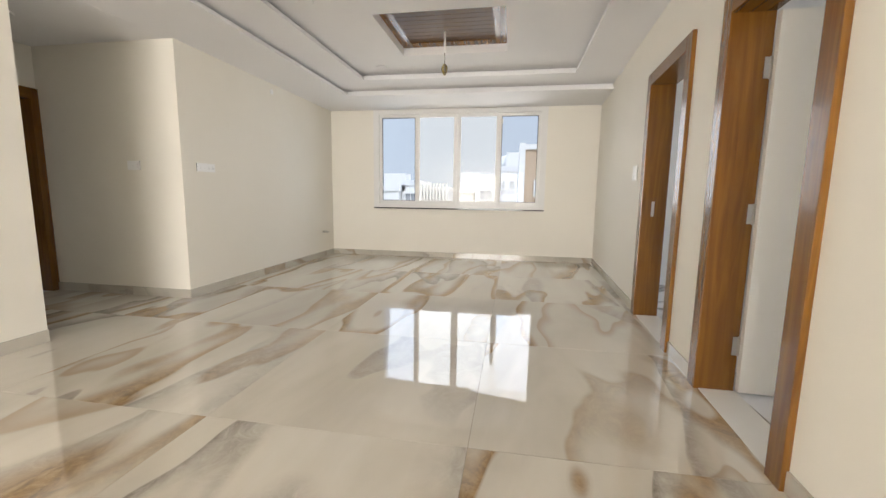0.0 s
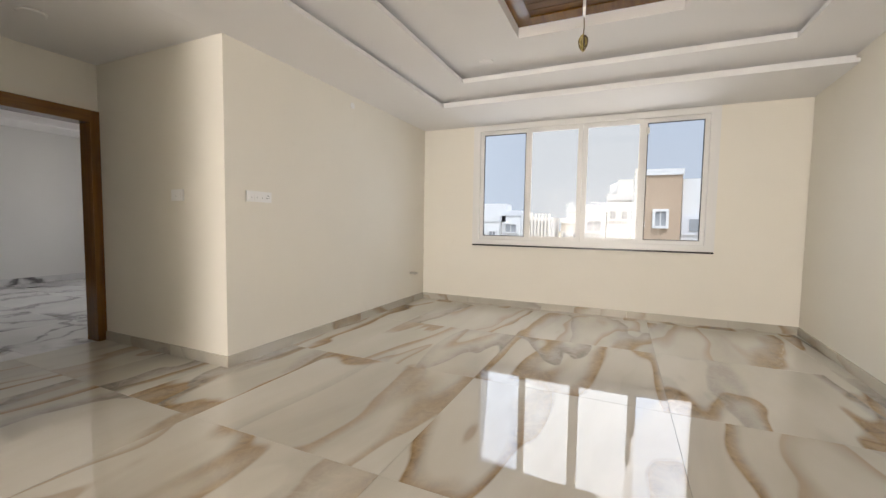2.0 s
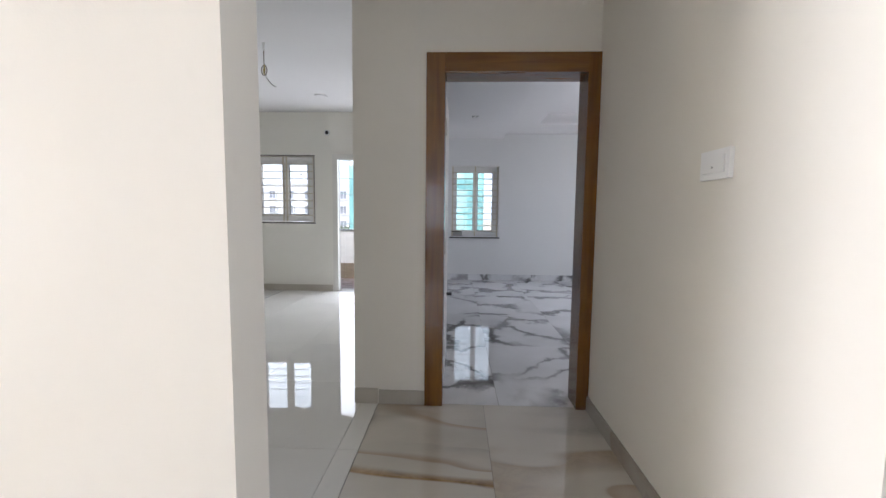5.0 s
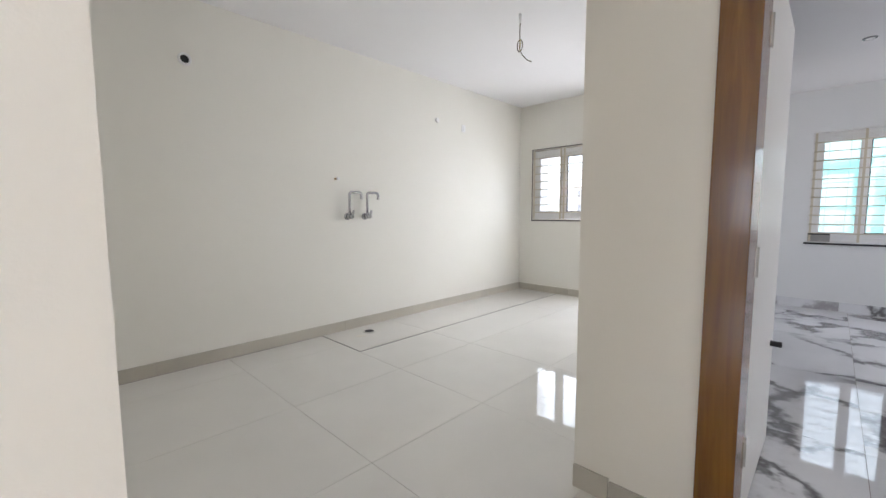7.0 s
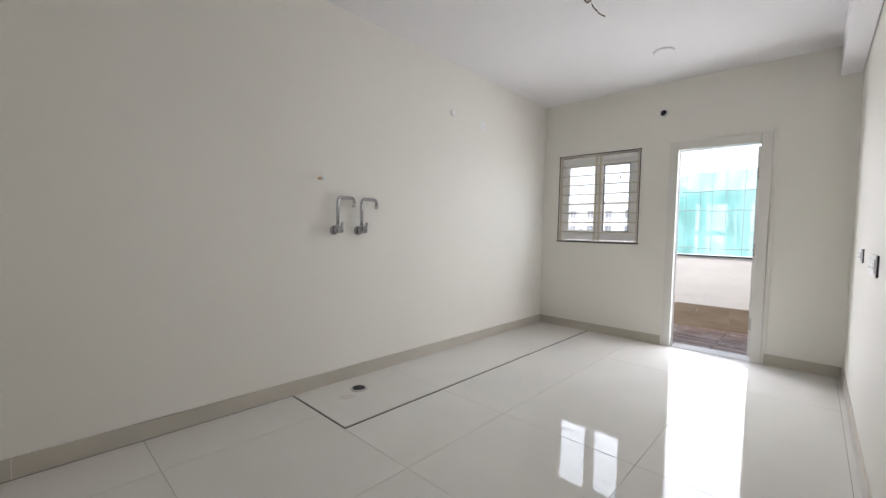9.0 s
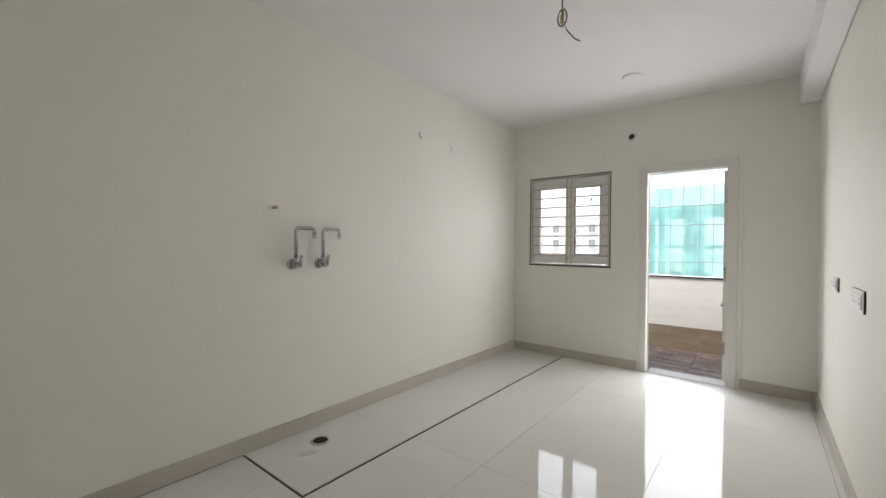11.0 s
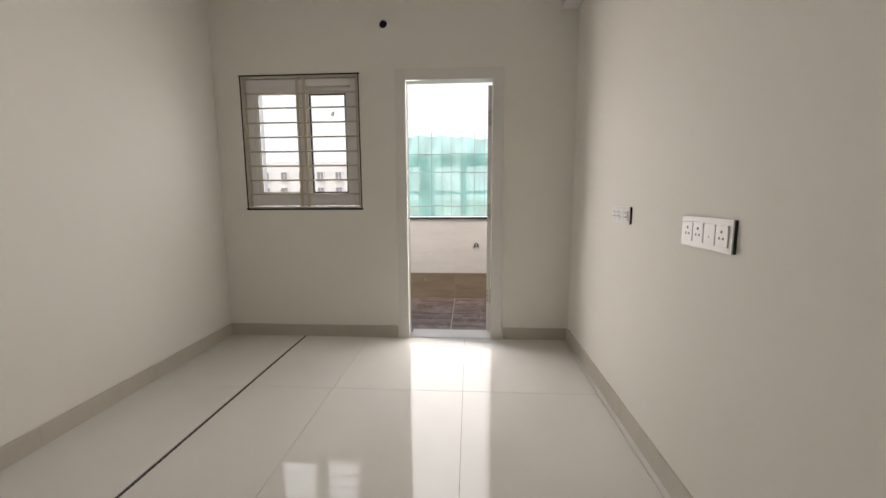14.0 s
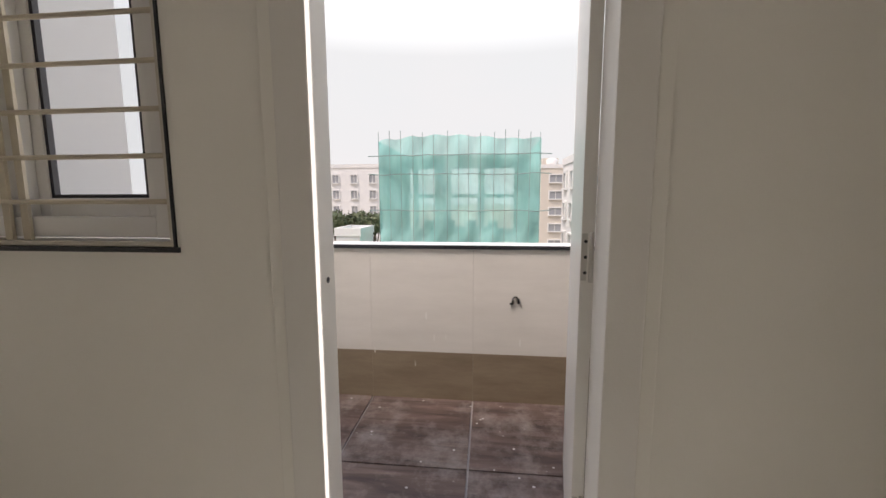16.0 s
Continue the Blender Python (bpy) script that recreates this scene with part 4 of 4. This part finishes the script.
part("disc", bm, PLASTIC, small)


def ceiling_cover(x, y, z, r=0.085):
    root = thing("ceiling_cover", "round white cover plate on the ceiling", "cover", "ceiling covers")
    bm = bmesh.new()
    tube(bm, ((x, y, z), (x, y, z - 0.008), (x, y, z - 0.014)), [r, r, r * 0.86], 28)
    part("disc", bm, CEIL, root)


ceiling_cover(-4.40, 2.63, CEIL_Z)
ceiling_cover(-8.08, 0.665, KITCHEN_Z)
ceiling_cover(-1.9, 3.2, Z2, 0.07)
ceiling_cover(-1.83, 5.06, Z2, 0.07)


def ceiling_wire(x, y, top, rod_end, knot, label, bundle):
    """A rod or lead that hangs from the ceiling with coiled wires at its end."""
    root = thing("hanging_wire", label, "wire")
    bm = bmesh.new()
    tube(bm, ((x, y, top), (x, y, rod_end)), 0.011, 10)
    part("rod", bm, PLASTIC, root, "white conduit rod")
    bm = bmesh.new()
    tube(bm, ((x, y, rod_end), (x + 0.004, y, (rod_end + knot) / 2), (x, y, knot)), 0.004, 6)
    part("lead", bm, WIRE, root)
    rnd = random.Random(3)
    for i in range(bundle):
        a = rnd.uniform(0, math.tau)
        c, s = math.cos(a), math.sin(a)
        w = rnd.uniform(0.018, 0.034)
        h = rnd.uniform(0.08, 0.12)
        pts = [(x + w * math.sin(u) * c, y + w * math.sin(u) * s, knot - h / 2 + h / 2 * math.cos(u)) for u in [k * math.tau / 12 for k in range(13)]]
        bm = bmesh.new()
        tube(bm, pts, 0.0042, 6)
        part("wire_loop", bm, (WIRE, WIRE_YELLOW)[i % 2], root)
    return root


ceiling_wire(-0.84, 4.265, Z3, 2.68, 2.56, "white rod with a bundle of coiled loose wires below it", 7)
kw = ceiling_wire(-6.42, 0.70, KITCHEN_Z, 2.73, 2.60, "white conduit with a coiled loose wire end", 2)
bm = bmesh.new()
tube(bm, ((-6.42, 0.70, 2.6), (-6.40, 0.71, 2.53), (-6.41, 0.73, 2.47), (-6.44, 0.76, 2.43), (-6.47, 0.78, 2.42)), 0.0035, 6)
part("loose_end", bm, WIRE, kw)
for x, y in ((-6.7, 2.8), (-8.6, 2.75)):
    dl = thing("downlight", "small recessed white downlight in the bedroom ceiling", "downlight", "bedroom downlights")
    bm = bmesh.new()
    tube(bm, ((x, y, BED_Z), (x, y, BED_Z - 0.006)), [0.05, 0.045], 18)
    part("trim_ring", bm, CHROME, dl)
    bm = bmesh.new()
    tube(bm, ((x, y, BED_Z - 0.006), (x, y, BED_Z - 0.008)), 0.03, 18)
    part("lens", bm, PLASTIC, dl)
drain = thing("floor_drain", "round steel floor drain with a dark grate", "drain")
bm = bmesh.new()
tube(bm, ((-5.87, -0.70, 0.0), (-5.87, -0.70, 0.004), (-5.87, -0.70, 0.006)), [0.062, 0.062, 0.055], 24)
part("rim", bm, STEEL, drain)
part("bore", (lambda b: (tube(b, ((-5.87, -0.70, 0.0061), (-5.87, -0.70, 0.0068)), 0.047, 24), b)[1])(bmesh.new()), PLASTIC_DARK, drain)
for k in range(5):
    dy = -0.03 + 0.015 * k
    half = math.sqrt(0.045 ** 2 - dy ** 2)
    part("bar", boxes((-5.87 - half, -5.87 + half, -0.70 + dy - 0.002, -0.70 + dy + 0.002, 0.0069, 0.0085)), GASKET, drain)


# ---- outside ----
GROUND = -11.0
setting("ground", boxes((-890, 890, -890, 890, GROUND - 1, GROUND)), EARTH, "dusty open ground round the houses", "ground")


bm = bmesh.new()
dome_rows = []
for j in range(13):
    el = radians(-3 + 93 * j / 12 * 0.98)
    dome_rows.append([bm.verts.new((900 * math.cos(el) * math.cos(a), 900 * math.cos(el) * math.sin(a), 900 * math.sin(el))) for a in [k * math.tau / 64 for k in range(64)]])
for r0, r1 in zip(dome_rows, dome_rows[1:8]):
    for k in range(64):
        bm.faces.new((r0[k], r0[(k + 1) % 64], r1[(k + 1) % 64], r1[k])).smooth = True
bmesh.ops.delete(bm, geom=[v for v in bm.verts if not v.link_faces], context="VERTS")
setting("backdrop", bm, HAZE, "bright hazy sky round the town", "sky")


def storey_block(name, label, x0, x1, y0, y1, top, mat, faces, cols, rows, trim=None, win=(1.3, 1.3), first=None, parapet=0.7, tank=False):
    """A plain block of flats: walls, roof parapet, and framed windows on the named faces."""
    root = thing(name, label, "building")
    part("wall", boxes((x0, x1, y0, y1, GROUND, top)), mat, root)
    bm = bmesh.new()
    ring(bm, (x0 - 0.1, x1 + 0.1, y0 - 0.1, y1 + 0.1), (x0 + 0.15, x1 - 0.15, y0 + 0.15, y1 - 0.15), top, top + parapet)
    part("roof_parapet", bm, trim or mat, root)
    for f in faces:
        lo, hi = (y0, y1) if f in "ew" else (x0, x1)
        plane = {"e": x1, "w": x0, "n": y1, "s": y0}[f]
        sgn = 1 if f in "en" else -1
        for c in range(cols):
            for r in range(rows):
                a = lo + (hi - lo) * (c + 0.5) / cols
                z = (first if first is not None else top - 1.6) - 3.0 * r

                def bx(u0, u1, v0, v1, w0, w1):
                    p, q = sorted((plane + sgn * v0, plane + sgn * v1))
                    return (p, q, u0, u1, w0, w1) if f in "ew" else (u0, u1, p, q, w0, w1)

                w, h = win
                win_ob = part("window", boxes(bx(a - w / 2, a + w / 2, 0.001, 0.05, z - h / 2, z + h / 2)), PANE_DARK, root)
                part("window_trim", boxes(bx(a - w / 2 - 0.2, a - w / 2, 0.001, 0.18, z - h / 2 - 0.2, z + h / 2 + 0.2), bx(a + w / 2, a + w / 2 + 0.2, 0.001, 0.18, z - h / 2 - 0.2, z + h / 2 + 0.2),
                                          bx(a - w / 2, a + w / 2, 0.001, 0.18, z + h / 2, z + h / 2 + 0.2), bx(a - w / 2, a + w / 2, 0.001, 0.3, z - h / 2 - 0.2, z - h / 2), bx(a - 0.04, a + 0.04, 0.05, 0.1, z - h / 2, z + h / 2)), FACADE_WHITE, win_ob)
    if tank:
        bm = bmesh.new()
        cx, cy = (x0 + x1) / 2, (y0 + y1) / 2
        tube(bm, ((cx, cy, top), (cx, cy, top + 2.0), (cx, cy, top + 2.3)), [1.1, 1.1, 0.4], 16)
        part("water_tank", bm, FACADE_WHITE, root)
        part("stair_head", boxes((x0 + 1, x0 + 4, y0 + 1, y0 + 4, top, top + 2.4)), mat, root)
    return root


# seen from the living room window
storey_block("apartment_block", "beige block of flats with white trim", 0.9, 3.85, 39, 46, 5.5, FACADE_BEIGE, "s", 1, 4, FACADE_WHITE, (0.8, 1.2), 1.9, 0.5)
b = thing("apartment_wing", "white stair wings beside the beige block of flats", "building")
part("wing", boxes((3.95, 6.6, 39.5, 46, GROUND, 5.2)), FACADE_WHITE, b)
part("band", boxes((3.95, 6.7, 39.35, 39.5, 0.6, 2.2)), FACADE_GREY, b)
part("wing", boxes((0.35, 0.89, 38.8, 46, GROUND, 6.1)), FACADE_WHITE, b)
part("window", boxes((4.5, 5.6, 39.3, 39.36, 0.9, 1.9)), PANE_DARK, b)
storey_block("white_house", "white flat-roofed apartment house", -2.1, 0.3, 50, 57, 4.1, FACADE_WHITE, "s", 2, 4, FACADE_GREY, (0.55, 0.9), tank=True)
storey_block("white_house", "white flat-roofed house with shaded windows", -4.6, -2.2, 49, 57, 2.8, FACADE_WHITE, "s", 1, 4, None, (1.5, 1.2))
storey_block("white_house", "low cream flat-roofed apartment house", -7.6, -5.2, 54, 60, 1.5, FACADE_CREAM, "s", 2, 3, FACADE_WHITE, (0.6, 0.8))
storey_block("white_house", "white flat-roofed house with a water tank", -18.6, -15.2, 52, 60, 1.6, FACADE_WHITE, "se", 2, 3, None, (0.8, 0.6), tank=True)
storey_block("white_house", "white house with a deep roof edge", -15.1, -12.6, 53, 60, 2.4, FACADE_WHITE, "s", 1, 3, FACADE_GREY, (1.4, 1.0))
storey_block("white_house", "broad pale house far off", -26.0, -14.0, 88, 98, 2.2, FACADE_WHITE, "s", 4, 3)
storey_block("white_house", "pale house far off", -12.0, -7.0, 90, 99, 1.8, FACADE_CREAM, "s", 3, 3, tank=True)
fins = thing("finned_house", "pale grey house with upright concrete fins", "building")
part("wall", boxes((-11.8, -8.3, 50.4, 56, GROUND, 1.7)), FACADE_GREY, fins)
for i in range(9):
    part("fin", boxes((-11.8 + i * 0.4, -11.6 + i * 0.4, 50.0, 50.4, GROUND, 2.6)), FACADE_WHITE, fins)

# seen from the kitchen balcony
NX, NY0, NY1, NTOP = -36.0, -6.5, 4.6, 5.2
con = thing("building_under_construction", "concrete frame building wrapped in green scaffold netting", "building")
for i, z in enumerate((-8.0, -4.9, -1.8, 1.3, 4.0)):
    part("floor_slab", boxes((NX - 10, NX - 0.6, NY0 + 0.5, NY1 - 0.5, z, z + 0.25)), CONCRETE, con)
for i in range(4):
    for k in range(3):
        y = NY0 + 0.7 + (NY1 - NY0 - 1.8) * i / 3
        x = NX - 1.0 - 4.2 * k
        part("column", boxes((x - 0.4, x, y, y + 0.4, GROUND, 4.0)), CONCRETE, con)
for i in range(7):
    y = NY0 + 2.2 + i * 0.9
    part("infill_wall", boxes((NX - 6, NX - 5.8, y, y + 0.86, -4.6, -0.6 - 0.5 * (i % 2))), FACADE_CREAM, con)
net = bmesh.new()
nu, nz = 60, 40
rows_n = []
for i in range(nu + 1):
    u = i / nu
    y = NY0 + (NY1 - NY0) * u
    top = NTOP + 0.3 * math.sin(math.pi * min(1, u * 1.25)) + 0.05 + 0.06 * math.sin(u * 40)
    rows_n.append([net.verts.new((NX + 0.08 * math.sin(u * 37 + 2.1 * math.sin(j * 0.4)) + 0.05 * math.sin(j * 0.9 + u * 9), y, GROUND + (top - GROUND) * j / nz)) for j in range(nz + 1)])
for r0, r1 in zip(rows_n, rows_n[1:]):
    for j in range(nz):
        net.faces.new((r0[j], r1[j], r1[j + 1], r0[j + 1])).smooth = True
part("net", net, NET, con, "translucent green scaffold netting")
part("side_net", boxes((NX - 10, NX, NY1, NY1 + 0.03, GROUND, NTOP)), NET, con)
part("side_net", boxes((NX - 10, NX, NY0 - 0.03, NY0, GROUND, NTOP)), NET, con)
rnd = random.Random(5)
for i in range(15):
    y = NY0 + (NY1 - NY0) * i / 14
    bm = bmesh.new()
    tube(bm, ((NX + 0.3, y, GROUND), (NX + 0.3 + rnd.uniform(-0.1, 0.1), y + rnd.uniform(-0.1, 0.1), NTOP + rnd.uniform(0.3, 0.7))), 0.02, 6)
    part("pole", bm, BAMBOO, con)
for z in (NTOP - 1.0, NTOP - 2.3, NTOP - 4.8, NTOP - 7.5):
    bm = bmesh.new()
    tube(bm, [(NX + 0.36, NY0 - 0.7 + (NY1 - NY0 + 1.4) * i / 12, z + rnd.uniform(-0.05, 0.05)) for i in range(13)], 0.035, 6)
    part("ledger", bm, BAMBOO, con)
storey_block("white_house", "white apartment house with small windows", -94, -84, -41.0, -19.0, 7.2, FACADE_WHITE, "e", 6, 5, None, (1.2, 1.5), 5.1)
storey_block("cream_house", "cream apartment house with balconies", -94, -84, 10.9, 16.2, 6.7, FACADE_CREAM, "e", 1, 6, FACADE_WHITE, (2.2, 1.3), 4.85, tank=True)
storey_block("white_house", "tall white apartment house at the edge", -52, -42, 9.0, 17, 4.6, FACADE_WHITE, "es", 3, 4, None, (1.2, 1.5), tank=True)
storey_block("white_house", "low white annexe with a flat roof", -46, -42, -12.2, -10.0, -2.0, FACADE_WHITE, "e", 1, 2, None, (0.8, 1.2))


def tree(x, y, height, spread, seed, label):
    rnd = random.Random(seed)
    root = thing("tree", label, "tree", "trees below the balcony")
    bm = bmesh.new()
    top = GROUND + height
    tube(bm, ((x, y, GROUND), (x + 0.1, y, GROUND + height * 0.4), (x + 0.2, y + 0.1, top - spread)), [0.22, 0.16, 0.1], 8)
    for k in range(6):
        a = k * 1.05 + rnd.uniform(-0.3, 0.3)
        tube(bm, ((x + 0.15, y, GROUND + height * 0.5), (x + math.cos(a) * spread * 0.7, y + math.sin(a) * spread * 0.7, top - spread * rnd.uniform(0.4, 0.9))), [0.08, 0.03], 6)
    part("trunk", bm, BARK, root)
    verts, faces = [], []
    for k in range(2600):
        d = Vector((rnd.gauss(0, 1), rnd.gauss(0, 1), rnd.gauss(0, 1))).normalized()
        lump = 0.7 + 0.35 * noise.noise(d * 2.3 + Vector((seed, 0, 0)))
        c = Vector((x, y, top - spread)) + Vector((d.x, d.y, d.z * 0.8)) * spread * lump * rnd.uniform(0.55, 1.0)
        a = Vector((rnd.gauss(0, 1), rnd.gauss(0, 1), rnd.gauss(0, 1))).normalized() * 0.16
        e2 = a.cross(d).normalized() * 0.09
        n = len(verts)
        verts += [c - a, c + e2, c + a, c - e2]
        faces.append((n, n + 1, n + 2, n + 3))
    me = bpy.data.meshes.new("crown")
    me.from_pydata(verts, [], faces)
    me.materials.append(LEAF)
    ob = new("crown", me)
    ob.parent = root


for i, (x, y, h, s) in enumerate(((-48, -14.6, 12.0, 2.2), (-49, -12.3, 11.8, 2.0), (-48, -10.4, 11.6, 1.9), (-47, -17.0, 11.9, 2.2), (-46, 6.6, 8.6, 1.4))):
    tree(x, y, h, s, i + 3, "leafy green tree beside the houses")


# ---- floor tiles, last ----
def tile_pieces(parent, xs, ys, clip, mat, z=0.0, gap=0.0012, depth=0.01):
    cx0, cx1, cy0, cy1 = clip
    for x0, x1 in zip(xs, xs[1:]):
        for y0, y1 in zip(ys, ys[1:]):
            r = (max(x0, cx0) + gap, min(x1, cx1) - gap, max(y0, cy0) + gap, min(y1, cy1) - gap)
            if r[1] - r[0] > 0.02 and r[3] - r[2] > 0.02:
                part("floor_tile", boxes((*r, z - depth, z)), mat, parent)


def steps(start, step, n0, n1):
    return [start + step * k for k in range(n0, n1 + 1)]


LX, LY = steps(-0.2, 1.335, -4, 2), steps(1.365, 1.335, -7, 5)
tile_pieces(floor_living, LX, LY, (-2.87, 1.27, REAR - 0.1, 6.9), ONYX)
tile_pieces(floor_living, LX, LY, (-3.53, -2.87, REAR - 0.1, 1.365), ONYX)
tile_pieces(floor_living, LX, LY, (-3.53, -2.87, 2.70, 6.9), ONYX)
tile_pieces(floor_living, LX, LY, (-5.15, -4.205, 2.018, 3.45), ONYX)
tile_pieces(floor_living, LX, LY, (-4.205, -3.53, 2.70, 3.45), ONYX)
part("floor_tile", boxes((-4.204, -2.872, 2.018, 2.699, -0.01, 0.0), (-3.53, -2.872, 1.366, 2.018, -0.01, 0.0)), ONYX, floor_living)
part("open_joint", boxes((-5.459, LW_BACK - 0.012, K_S + 0.0125, K_S + 0.0165, 0.0004, 0.001)), GASKET, floor_kitchen, "dark open joint below the skirting")
part("sunken_edge", boxes((K_W + 0.002, -5.459, -0.273, -0.257, -0.009, -0.0035), (-5.470, -5.459, K_S + 0.013, -0.273, -0.009, -0.0035)), GASKET, floor_kitchen, "dark open joint round the counter bed")
KX = [K_W - 0.02, -7.984, -6.30, -4.61, -3.5]
KY = [-0.255, 0.29, 1.097, 1.904, 2.016]
tile_pieces(floor_kitchen, [K_W - 0.02, -7.984, -6.30, -5.457], KY, (K_W - 0.02, -5.457, -0.255, 2.016), KTILE)
tile_pieces(floor_kitchen, [-5.457, -4.61, -3.5], [-0.95, -0.517, 0.29, 1.097, 1.904, 2.016], (-5.457, -3.53, -0.95, 2.016), KTILE)
tile_pieces(floor_kitchen, [K_W - 0.02, -7.984, -6.30, -5.472], [-0.95, -0.275], (K_W - 0.02, -5.472, -0.95, -0.275), KTILE)
tile_pieces(floor_bedroom, steps(-5.15, -1.2, 0, 5)[::-1], steps(2.0, 0.8, 0, 6), (BED_W - 0.05, -5.152, 2.0, 6.15), MARBLE)
tile_pieces(floor_side, steps(1.3, 1.2, 0, 3), steps(0.6, 1.2, 0, 4), (1.3, 4.65, 0.55, 5.35), MARBLE)
tile_pieces(floor_balcony, [-10.3, -9.655, -9.08], steps(0.968, 0.62, -4, 3), (-10.3, K_W - 0.2, -1.3, 2.6), BTILE, -0.015, 0.005)


def dried_smear(x, y, length, width, turn):
    """A thin dried splash of cement on the tiles."""
    bm = bmesh.new()
    top = [bm.verts.new((length * math.cos(a) * (1 + 0.16 * math.sin(3 * a + 1) + 0.07 * math.sin(7 * a)), width * math.sin(a) * (1 + 0.2 * math.sin(2 * a)), 0.0014)) for a in [k * math.tau / 28 for k in range(28)]]
    foot = [bm.verts.new((v.co.x * 1.05, v.co.y * 1.05, 0.0002)) for v in top]
    bm.faces.new(top)
    for k in range(28):
        bm.faces.new((foot[k], foot[(k + 1) % 28], top[(k + 1) % 28], top[k]))
    bm.transform(pose(x, y, 0, 0, 0, turn))
    part("dried_smear", bm, SMEAR, floor_kitchen, "thin dried splash beside the drain")


dried_smear(-5.725, -0.635, 0.055, 0.034, 140)
